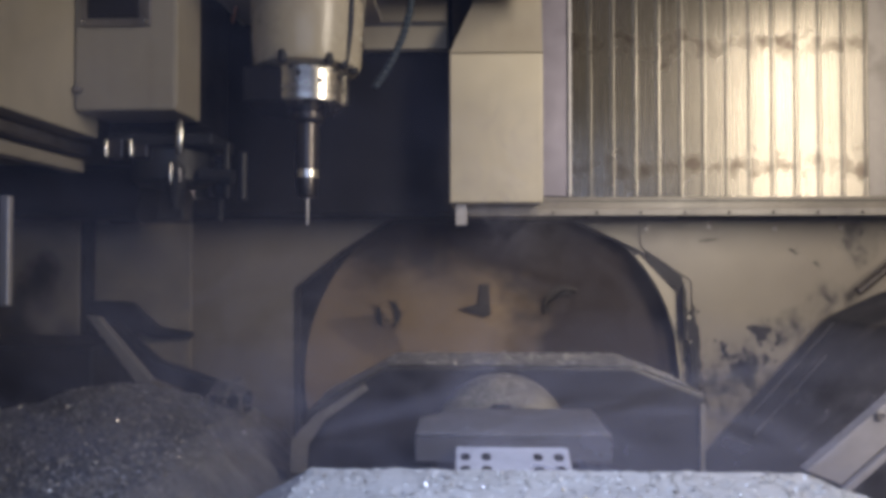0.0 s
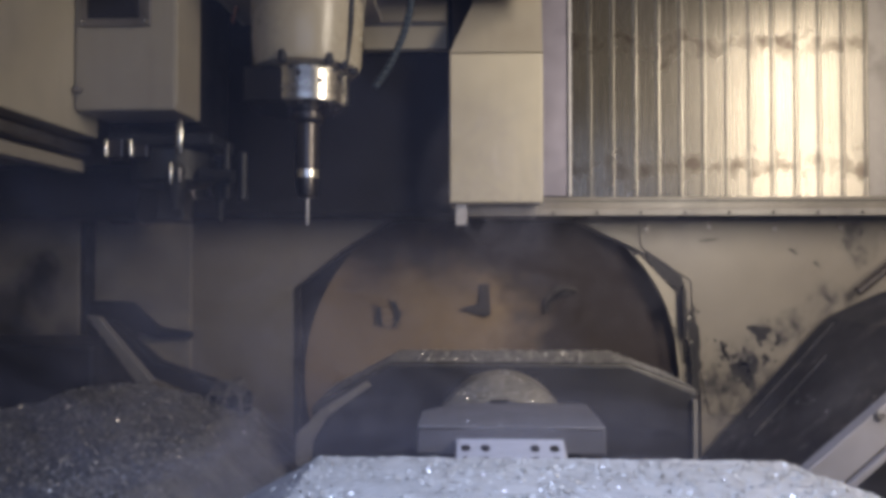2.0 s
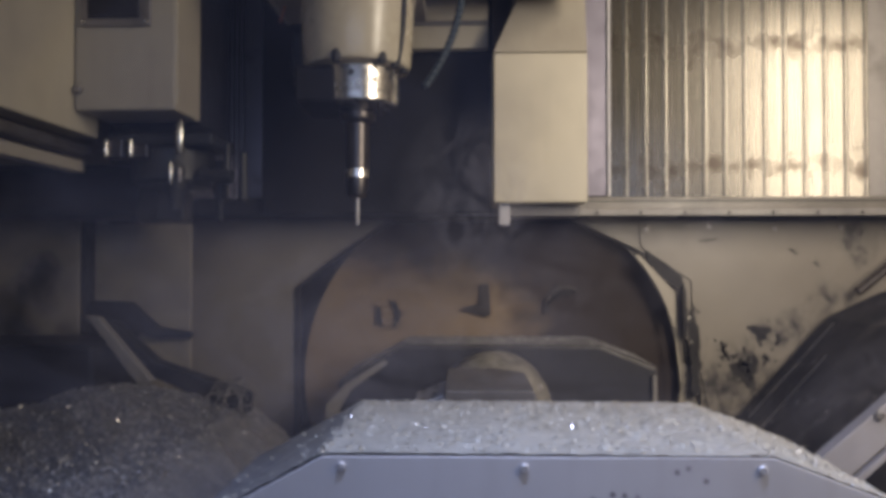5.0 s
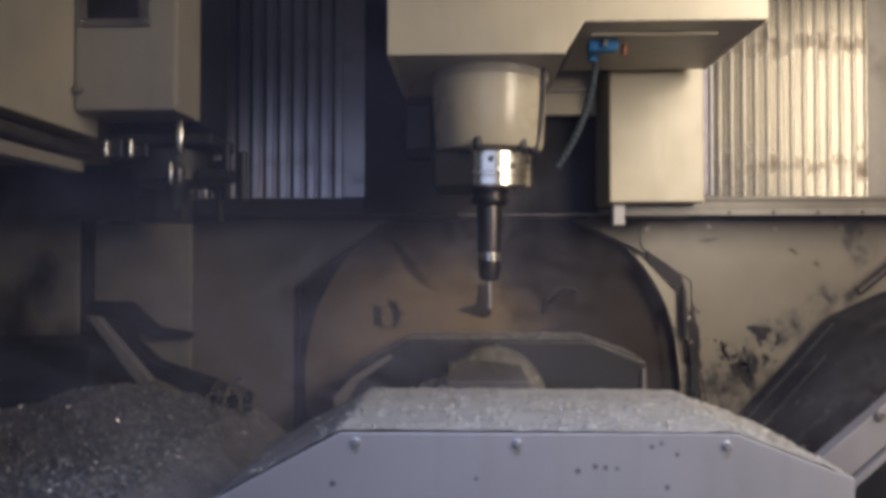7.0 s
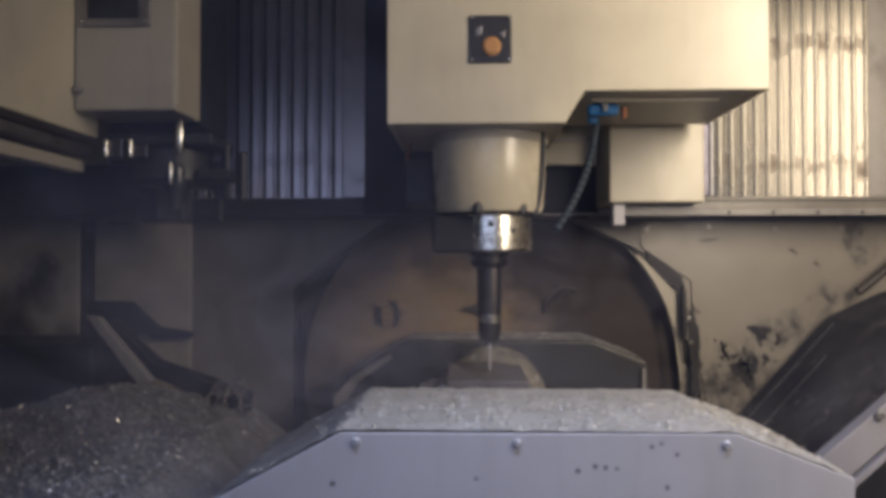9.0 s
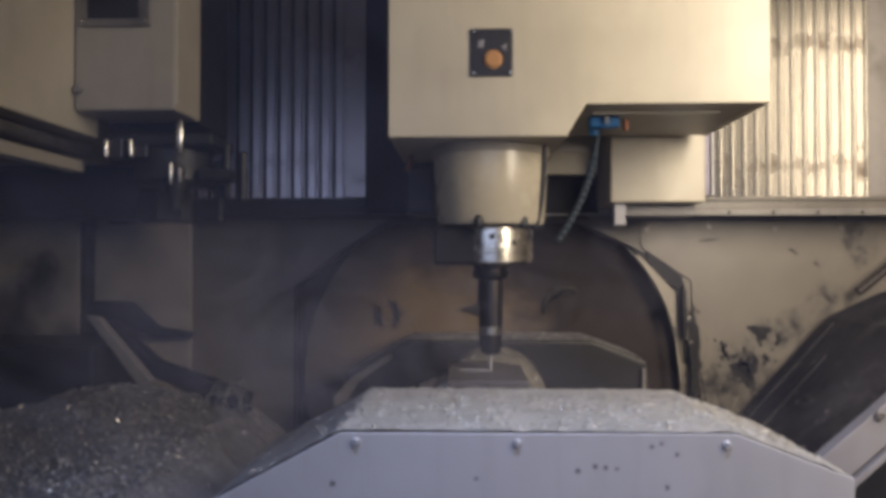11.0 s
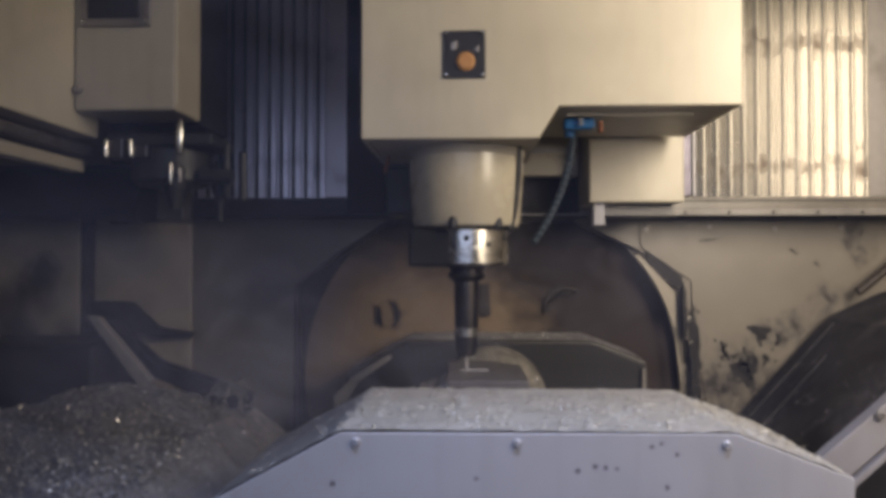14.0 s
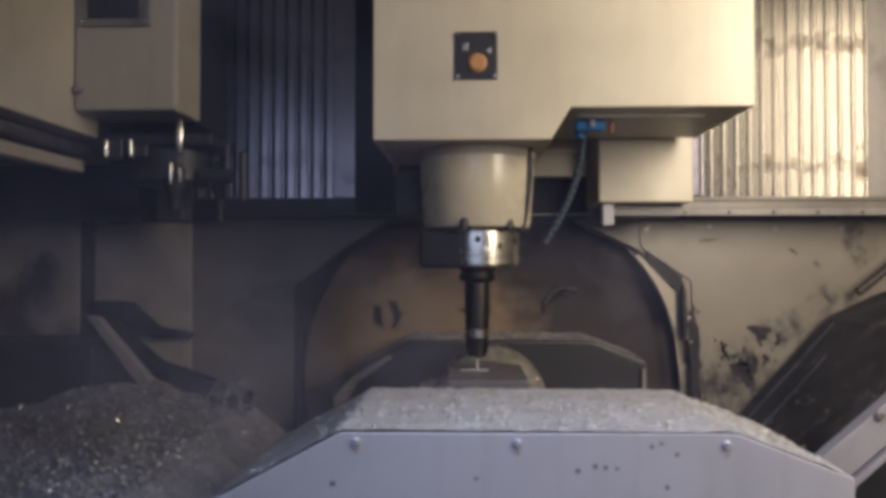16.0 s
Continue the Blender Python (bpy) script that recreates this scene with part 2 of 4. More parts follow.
def tube_bm(points, r, segs=10, bm=None):
    bm = bm or bmesh.new()
    pts = [Vector(p) for p in points]
    rings = []
    for i, p in enumerate(pts):
        d = (pts[min(i + 1, len(pts) - 1)] - pts[max(i - 1, 0)]).normalized()
        q = d.to_track_quat("Z", "Y").to_matrix()
        rings.append([bm.verts.new(p + q @ Vector((r * math.cos(2 * math.pi * k / segs), r * math.sin(2 * math.pi * k / segs), 0))) for k in range(segs)])
    for a, b in zip(rings, rings[1:]):
        for k in range(segs):
            bm.faces.new((a[k], a[(k + 1) % segs], b[(k + 1) % segs], b[k]))
    bm.faces.new(rings[0][::-1])
    bm.faces.new(rings[-1])
    return bm


def arc_points(p0, p1, p2, n=16):
    a, b, c = Vector(p0), Vector(p1), Vector(p2)
    return [(1 - u) ** 2 * a + 2 * u * (1 - u) * b + u * u * c for u in (i / n for i in range(n + 1))]


def thing(name, label, category, group="", at=(0, 0, 0)):
    ob = new(name)
    ob.empty_display_size = 0.05
    ob.location = at
    return tagged(ob, label, category, group)


def structure(ob, label=""):
    return tagged(ob, label, "", "", "structure")


def chips_mesh(name, spots, mat, size, rng, parent=None, label="", tilt=0.35):
    """Loose curled flakes at spots (x, y, z)."""
    verts, faces = [], []
    for p in spots:
        q = Euler((rng.gauss(0, tilt), rng.gauss(0, tilt), rng.uniform(0, 6.3))).to_matrix()
        l, w, h = size * rng.uniform(0.5, 1.6), size * rng.uniform(0.25, 0.6), size * rng.uniform(0.05, 0.4)
        k = len(verts)
        for u, z in ((-1, 0), (-0.3, h), (0.4, h), (1, -h * 0.3)):
            for v in (-1, 1):
                verts.append(Vector(p) + q @ Vector((u * l * 0.5, v * w * 0.5, z)))
        faces += [(k, k + 1, k + 3, k + 2), (k + 2, k + 3, k + 5, k + 4), (k + 4, k + 5, k + 7, k + 6)]
    me = bpy.data.meshes.new(name)
    me.from_pydata([tuple(v) for v in verts], [], faces)
    me.materials.append(mat)
    ob = new(name, me)
    if parent:
        ob.parent = parent
    return tagged(ob, label, "", "", "stuff")


def bed_mesh(name, x0, x1, y0, y1, nx, ny, height, mat, parent=None, label="", kind="stuff"):
    """A bumpy bed of swarf over a rectangle, closed below."""
    verts, faces = [], []
    for j in range(ny + 1):
        for i in range(nx + 1):
            x, y = x0 + (x1 - x0) * i / nx, y0 + (y1 - y0) * j / ny
            verts.append((x, y, height(x, y)))
    for j in range(ny):
        for i in range(nx):
            a = j * (nx + 1) + i
            faces.append((a, a + 1, a + nx + 2, a + nx + 1))
    me = bpy.data.meshes.new(name)
    me.from_pydata(verts, [], faces)
    me.materials.append(mat)
    for p in me.polygons:
        p.use_smooth = True
    ob = new(name, me)
    if parent:
        ob.parent = parent
    return tagged(ob, label, "", "", kind)


def caked_bm(outline, y, rng, bm, ragged=0.004, proud=0.0015):
    """A crust of grime with a frayed outline on an upright sheet, and crumbs round it."""
    pts, n = [], len(outline)
    for (x0, z0), (x1, z1) in zip(outline, outline[1:] + outline[:1]):
        for k in range(7):
            u = k / 7
            pts.append((x0 + (x1 - x0) * u + rng.gauss(0, ragged * 0.5), z0 + (z1 - z0) * u + rng.gauss(0, ragged * 0.5)))
    prism_bm(pts, y - proud, y, 0, bm)
    for _ in range(n * 3):
        x, z = rng.choice(pts)
        x, z, r = x + rng.gauss(0, ragged * 2.2), z + rng.gauss(0, ragged * 2.2), ragged * rng.uniform(0.2, 0.75)
        prism_bm([(x + r * rng.uniform(0.5, 1.1) * math.cos(a), z + r * rng.uniform(0.6, 1.5) * math.sin(a)) for a in (radians(51 * q) for q in range(7))], y - proud, y, 0, bm)
    return bm


# ---------------------------------------------------------------- enclosure
def build_enclosure():
    structure(link_mesh("floor", box_bm((-1.2, -0.4, 0.95), (1.2, 2.2, 1.0), 0), NAVY), "dark oily machine bed floor")
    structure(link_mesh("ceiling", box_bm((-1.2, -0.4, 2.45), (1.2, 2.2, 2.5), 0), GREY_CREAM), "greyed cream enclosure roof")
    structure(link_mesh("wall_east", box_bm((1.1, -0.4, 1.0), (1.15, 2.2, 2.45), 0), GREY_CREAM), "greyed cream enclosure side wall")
    structure(link_mesh("wall_west", box_bm((-1.15, -0.4, 1.0), (-1.1, 2.2, 2.45), 0), LEFT), "grimy enclosure side wall")
    structure(link_mesh("wall_south", box_bm((-1.1, -0.35, 1.0), (1.1, -0.3, 2.45), 0), NAVY), "enclosure door side wall")
    structure(link_mesh("wall_behind", box_bm((-1.1, 2.1, 1.0), (1.1, 2.15, 2.45), 0), SOOT), "dark wall behind the way covers")
    # lower back wall with the wide arched opening for the tilting table
    hole = [(-0.431, 1.0), (-0.431, 1.431), (-0.323, 1.517), (-0.194, 1.6), (0.274, 1.6), (0.421, 1.531), (0.539, 1.447), (0.545, 1.306), (0.579, 1.181), (0.579, 1.0)]
    bm = bmesh.new()
    prism_bm([(-0.7, 1.0), (-0.7, 1.607)] + [(-0.194, 1.607), (-0.194, 1.6)] + hole[2::-1], 1.75, 1.765, 0, bm)
    prism_bm([(1.1, 1.0), (1.1, 1.607), (0.274, 1.607)] + hole[4:], 1.75, 1.765, 0, bm)
    prism_bm([(-0.194, 1.6), (-0.194, 1.607), (0.274, 1.607), (0.274, 1.6)], 1.75, 1.765, 0, bm)
    wall = structure(link_mesh("wall_north", bm, WALL), "splashed grey steel rear wall with black swarf stains")
    # turned-in flange round the opening
    # left and top runs in SOOT: their shade is put into the colour
    for run, mat, label in ((hole[:5], SOOT, "folded flange of the opening, its shade painted in"), (hole[4:], WALL, "grimy folded flange of the opening")):
        bm = bmesh.new()
        for (x0, z0), (x1, z1) in zip(run, run[1:]):
            d = Vector((x1 - x0, 0, z1 - z0)).normalized()
            n = Vector((-d.z, 0, d.x)) * 0.004
            prism_bm([(x0, z0), (x1, z1), (x1 + n.x, z1 + n.z), (x0 + n.x, z0 + n.z)], 1.745, 1.805, 0, bm)
        part("flange", bm, mat, wall, label)
    # bolted cover sheet on the wall
    bm = prism_bm([(0.43, 1.6), (1.09, 1.6), (1.09, 1.12), (0.6, 1.12), (0.56, 1.3), (0.556, 1.45), (0.432, 1.535)], 1.744, 1.749, 0.001)
    sheet = part("panel", bm, WALL, wall, "bolted sheet panel")
    for x, z in ((0.445, 1.578), (0.60, 1.585), (0.76, 1.58), (0.92, 1.582), (1.03, 1.58)):
        part("screw", screw_bm((x, 1.744, z), 0.006), DULL, sheet)
    rng = random.Random(21)
    bm = bmesh.new()
    for crust, fray in (([(0.437, 1.529), (0.482, 1.503), (0.531, 1.461), (0.538, 1.433), (0.512, 1.436), (0.455, 1.485)], 0.003),
                        ([(0.531, 1.44), (0.544, 1.426), (0.546, 1.34), (0.541, 1.252), (0.534, 1.252), (0.536, 1.34)], 0.003),
                        ([(0.556, 1.398), (0.565, 1.363), (0.577, 1.293), (0.576, 1.168), (0.553, 1.168), (0.554, 1.252), (0.547, 1.307)], 0.005),
                        ([(0.69, 1.338), (0.73, 1.34), (0.754, 1.33), (0.742, 1.322), (0.731, 1.302), (0.715, 1.313)], 0.004),
                        ([(0.758, 1.322), (0.777, 1.308), (0.764, 1.292), (0.757, 1.297), (0.764, 1.307)], 0.003),
                        ([(0.654, 1.238), (0.673, 1.255), (0.69, 1.248), (0.712, 1.255), (0.714, 1.225), (0.70, 1.208), (0.659, 1.204)], 0.011),
                        ([(0.626, 1.3), (0.632, 1.29), (0.645, 1.262), (0.638, 1.262)], 0.006),
                        ([(0.728, 1.272), (0.738, 1.262), (0.75, 1.253), (0.734, 1.255)], 0.006),
                        ([(0.79, 1.534), (0.806, 1.526), (0.815, 1.515), (0.803, 1.521)], 0.0025),
                        ([(0.857, 1.498), (0.864, 1.494), (0.866, 1.486), (0.86, 1.49)], 0.002),
                        ([(0.574, 1.549), (0.597, 1.551), (0.624, 1.555), (0.597, 1.554)], 0.002)):
        caked_bm(crust, 1.7435, rng, bm, fray)
    tagged(part("grime", bm, GRIME, wall, "caked black swarf grime"), kind="stuff")
    for x, z in ((0.553, 1.30), (0.549, 1.36)):
        part("screw", screw_bm((x, 1.742, z), 0.006), STEEL, sheet)
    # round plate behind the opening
    disc = structure(link_mesh("round_plate", lathe_bm([(0.47, 0), (0.484, 0.004), (0.484, 0.02)], 96, (0.061, 1.83, 1.2), FRONT), DISC), "tan round plate behind the opening, dark at top and right")
    arc = [(0.059 + 0.468 * math.cos(radians(a)), 1.211 + 0.468 * math.sin(radians(a))) for a in range(-14, 43, 3)]
    bm = prism_bm(arc + [(0.425, 1.516), (0.512, 1.424), (0.514, 1.306), (0.53, 1.16), (0.534, 1.098)], 1.735, 1.742, 0)
    part("rim", bm, GREY_CREAM, wall, "cream rim strip of the opening")
    bm = bmesh.new()
    arcs = [[bm.verts.new((0.060 + q * math.cos(radians(a)), y, 1.206 + q * math.sin(radians(a)))) for a in range(-16, 68, 4)] for q, y in ((0.474, 1.770), (0.62, 1.770), (0.62, 1.776), (0.474, 1.776))]
    for p, q in zip(arcs, arcs[1:] + arcs[:1]):
        for k in range(len(p) - 1):
            bm.faces.new((p[k], p[k + 1], q[k + 1], q[k]))
    part("backing_sheet", bm, WALL, wall, "grimy backing sheet of the opening")
    hub = part("bolt_boss", lathe_bm([(0.036, 0), (0.036, 0.004), (0.03, 0.007), (0.022, 0.007), (0.018, 0.002)], 28, (-0.205, 1.81, 1.363), FRONT), DISC, disc, "tan bolt boss with grimed edges")
    bm = prism_bm([(0.035, 1.44), (0.058, 1.44), (0.062, 1.36), (0.045, 1.355), (-0.02, 1.375), (0.03, 1.39)], 1.80, 1.811, 0.002)
    part("bracket", bm, SOOT, disc, "sooty hooked bracket")
    bm = bmesh.new()
    for crust, fray in (([(-0.206, 1.398), (-0.185, 1.392), (-0.168, 1.366), (-0.176, 1.335), (-0.196, 1.328), (-0.187, 1.35), (-0.19, 1.378)], 0.004),
                        ([(-0.232, 1.378), (-0.224, 1.384), (-0.226, 1.35), (-0.22, 1.33), (-0.238, 1.34)], 0.005),
                        ([(0.262, 1.432), (0.235, 1.438), (0.208, 1.415), (0.197, 1.378), (0.212, 1.373), (0.222, 1.4), (0.245, 1.414), (0.268, 1.41)], 0.005)):
        caked_bm(crust, 1.8015, rng, bm, fray, 0.001)
    tagged(part("grime", bm, GRIME, disc, "black caked grime"), kind="stuff")
    pts = [(0.255 + 0.055 * math.cos(a), 1.806, 1.375 + 0.055 * math.sin(a)) for a in [radians(60 + 12 * k) for k in range(12)]]
    part("ring_lug", tube_bm(pts, 0.007), SOOT, disc, "sooty curved lug")
    # ledge below the way covers
    ledge = structure(link_mesh("trim_ledge", box_bm((-0.02, 1.62, 1.618), (1.09, 1.76, 1.648), 0.003), LEDGE), "dull steel ledge under the way covers")
    # left length and lip in NAVY: the shade there is painted in
    part("shaded_ledge", box_bm((-1.09, 1.62, 1.618), (-0.021, 1.76, 1.648), 0.003), NAVY, ledge, "ledge length darkened by painted shade")
    part("lip", box_bm((-0.02, 1.612, 1.604), (1.09, 1.62, 1.62), 0.002), DIRTY, ledge, "cream painted lower lip")
    part("lip", box_bm((-1.09, 1.612, 1.604), (-0.021, 1.62, 1.62), 0.002), NAVY, ledge, "lower lip darkened by painted shade")
    part("seam", box_bm((-0.019, 1.6185, 1.637), (1.089, 1.6215, 1.6395), 0), GRIME, ledge, "dark joint")
    for k in range(9):
        part("screw", screw_bm((0.2 + 0.1 * k, 1.612, 1.611), 0.0035), SOOT, ledge)
    # sloping side deck of the bed
    bm = prism_bm([(1.0, 1.425), (1.1, 1.445), (1.1, 1.0), (0.55, 1.0), (0.60, 1.06), (0.72, 1.195), (0.87, 1.363)], 0.9, 1.72, 0.004)
    structure(link_mesh("side_deck", bm, DECK), "black swarf-caked sloping side deck")
    rng, spots = random.Random(33), []
    for _ in range(150):
        x = rng.uniform(0.62, 0.8)
        spots.append((x, rng.uniform(0.95, 1.7), (1.06 + (x - 0.6) * 1.125 if x < 0.72 else 1.195 + (x - 0.72) * 1.12) + 0.002))
    chips_mesh("swarf", spots, CHIP_DARK, 0.004, rng, None, "chips scattered over the sloping deck", 0.7)
    chips_mesh("swarf", spots[::14], SPARK, 0.004, rng, None, "bright chips scattered over the sloping deck", 0.9)
    for y, x0, x1 in ((1.66, 0.66, 0.86), (1.58, 0.64, 0.80)):
        bm = prism_bm([(x0, 1.195 + (x0 - 0.72) * 1.12), (x0, 1.204 + (x0 - 0.72) * 1.12), (x1, 1.204 + (x1 - 0.72) * 1.12), (x1, 1.195 + (x1 - 0.72) * 1.12)], y, y + 0.014, 0.001)
        tagged(link_mesh("deck_rail", bm, DECK), "sooty rail along the sloping deck", "rail", "deck rails")
    bm = tube_bm([(0.93, 1.69, 1.425), (0.985, 1.69, 1.47), (1.05, 1.69, 1.525)], 0.01)
    tagged(link_mesh("coolant_pipe", bm, SOOT), "grimy coolant pipe over the sloping deck", "pipe")


def speckled_material():
    m, t, b = material("speckled_pale_paint", 0.42)
    cloud = ramp(t, noise_of(t, 5, 8), 0.42, 0.75)
    run = ramp(t, noise_of(t, 12, 5, (6, 6, 0.5)), 0.5, 0.8)
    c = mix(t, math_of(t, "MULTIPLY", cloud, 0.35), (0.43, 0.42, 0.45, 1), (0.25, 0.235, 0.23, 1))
    c = mix(t, math_of(t, "MULTIPLY", run, 0.2), c, (0.22, 0.2, 0.2, 1))
    for x, z, r in ((0.193, 1.306, 0.005), (0.219, 1.298, 0.006), (0.203, 1.309, 0.004), (0.116, 1.28, 0.005), (0.134, 1.285, 0.003), (0.145, 1.284, 0.004), (0.157, 1.283, 0.004), (0.209, 1.264, 0.003), (0.010, 1.271, 0.003), (-0.142, 1.264, 0.003)):
        c = mix(t, math_of(t, "MULTIPLY", blot(t, x, z, r * 0.42, 0.0008, 0.003), 0.9), c, (0.04, 0.035, 0.04, 1))
    t.links.new(c, b.inputs["Base Color"])
    t.links.new(math_of(t, "ADD", math_of(t, "MULTIPLY", noise_of(t, 22, 4), 0.3), 0.28), b.inputs["Roughness"])
    bump(t, b, noise_of(t, 200, 2), 0.05, 0.001)
    return m


SPECKLED = speckled_material()


def deck_material():
    m, t, b = material("swarf_caked_deck", 0.75)
    cloud = ramp(t, noise_of(t, 7, 8), 0.4, 0.7)
    dust = ramp(t, noise_of(t, 13, 9, (1, 1.6, 1), 0.7, 0.4), 0.52, 0.68)
    c = mix(t, cloud, (0.03, 0.029, 0.035, 1), (0.006, 0.006, 0.009, 1))
    c = mix(t, math_of(t, "MULTIPLY", dust, 0.4), c, (0.15, 0.14, 0.14, 1))
    t.links.new(c, b.inputs["Base Color"])
    bump(t, b, noise_of(t, 35, 6), 0.4, 0.004)
    return m


DECK = deck_material()


# ---------------------------------------------------------------- way covers
SLATS_R, SLATS_L = 14, 12
END_R, END_L = 0.948, -0.67


def build_way_covers():
    right = thing("way_cover", "bright stainless telescopic way cover with oily splash marks", "way cover", "way covers")
    left = thing("way_cover", "dark oily steel telescopic way cover", "way cover", "way covers")
    slats = []
    for cover, mat, n, sign in ((right, SLAT, SLATS_R, 1), (left, SLAT_DARK, SLATS_L, -1)):
        # a thin plate leaning a little, with a rolled lip on its leading edge
        w, lean = 0.062, radians(9.5 if sign > 0 else 12)
        prof = [(0, 0), (0, 0.0012), (-w * math.cos(lean), w * math.sin(lean) + 0.0012), (-w * math.cos(lean), w * math.sin(lean))]
        bm = bmesh.new()
        for z0, z1 in ((1.652, 2.42),):
            a = [bm.verts.new((sign * x, y, z0)) for x, y in prof]
            b = [bm.verts.new((sign * x, y, z1)) for x, y in prof]
            bm.faces.new(a[::-1]), bm.faces.new(b)
            for k in range(4):
                bm.faces.new((a[k], a[(k + 1) % 4], b[(k + 1) % 4], b[k]))
        first = part("slat", bm, mat, cover, smooth=True)
        rolled = part("rolled_lip", tube_bm([(sign * 0.001, 0.0015, 1.652), (sign * 0.001, 0.0015, 2.42)], 0.0021 if sign > 0 else 0.0026, 10), LIP if sign > 0 else mat, first, "polished rolled lip", True)
        row = [first]
        # added dark strip draws the dark gap at each plate's edge
        bm = box_bm((-0.0088 if sign > 0 else -0.0135, 0.0, 1.654), (-0.0048, 0.0016, 2.418), 0)
        for v in bm.verts:
            v.co.x *= sign
        wiper = part("wiper", bm, BLACK, first, "dark strip along the plate's seam")
        for k in range(1, n):
            ob = first.copy()
            scene.collection.objects.link(ob)
            row.append(ob)
            for piece in (wiper, rolled):
                lip = piece.copy()
                scene.collection.objects.link(lip)
                lip.parent = ob
        slats.append(row)
    structure(link_mesh("trim_end_plate", box_bm((0.935, 1.6755, 1.652), (1.09, 1.687, 2.44), 0.002), DULL), "plain grey end plate beside the way cover")
    return slats


# ---------------------------------------------------------------- saddle and spindle head, built at their working place
def build_saddle():
    sad = thing("saddle", "cream and dark machine saddle that slides along the way", "machine slide")
    part("face_plate", box_bm((-0.237, 1.6, 1.61), (0.30, 1.64, 2.44), 0.003), NEAR_BLACK, sad, "near-black face plate")
    part("side_plate", box_bm((-0.298, 1.665, 1.654), (-0.236, 1.672, 2.44), 0.001), SLAT_DARK, sad, "flat dark steel plate")
    part("side_plate", box_bm((0.49, 1.66, 1.654), (0.576, 1.667, 2.44), 0.001), BLUE_STEEL, sad, "flat bluish steel plate")
    part("plate_edge", tube_bm([(0.5765, 1.655, 1.654), (0.5765, 1.655, 2.44)], 0.004, 12), PLATE, sad, "polished folded plate edge", True)
    # cream cover box: upright front, leaning upper part cut off at one side
    bm = bmesh.new()
    prism_bm([(0.296, 1.621), (0.491, 1.621), (0.491, 1.935), (0.296, 1.935)], 1.45, 1.6, 0.004, bm)
    cover = part("cover_box", bm, CREAM, sad, "cream cover box")
    bm = bmesh.new()
    lo = [(0.296, 1.452, 1.937), (0.491, 1.452, 1.937), (0.491, 1.6, 1.937), (0.296, 1.6, 1.937)]
    hi = [(0.345, 1.475, 2.05), (0.491, 1.475, 2.05), (0.491, 1.6, 2.05), (0.345, 1.6, 2.05)]
    up = [(0.345, 1.56, 2.44), (0.491, 1.56, 2.44), (0.491, 1.6, 2.44), (0.345, 1.6, 2.44)]
    rings = [[bm.verts.new(p) for p in r] for r in (lo, hi, up)]
    for a, b in zip(rings, rings[1:]):
        for k in range(4):
            bm.faces.new((a[k], a[(k + 1) % 4], b[(k + 1) % 4], b[k]))
    bm.faces.new(rings[0][::-1]), bm.faces.new(rings[-1])
    # darker cream paints in the dimmer light on the tilted faces
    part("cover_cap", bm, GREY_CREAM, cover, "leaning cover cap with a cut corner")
    part("foot", box_bm((0.308, 1.47, 1.575), (0.332, 1.5, 1.622), 0.002), COVER, sad, "pale wiper foot")
    part("wiper", box_bm((0.333, 1.5, 1.596), (0.485, 1.59, 1.62), 0.003), DIRTY, sad, "grimy wiper strip")
    return sad


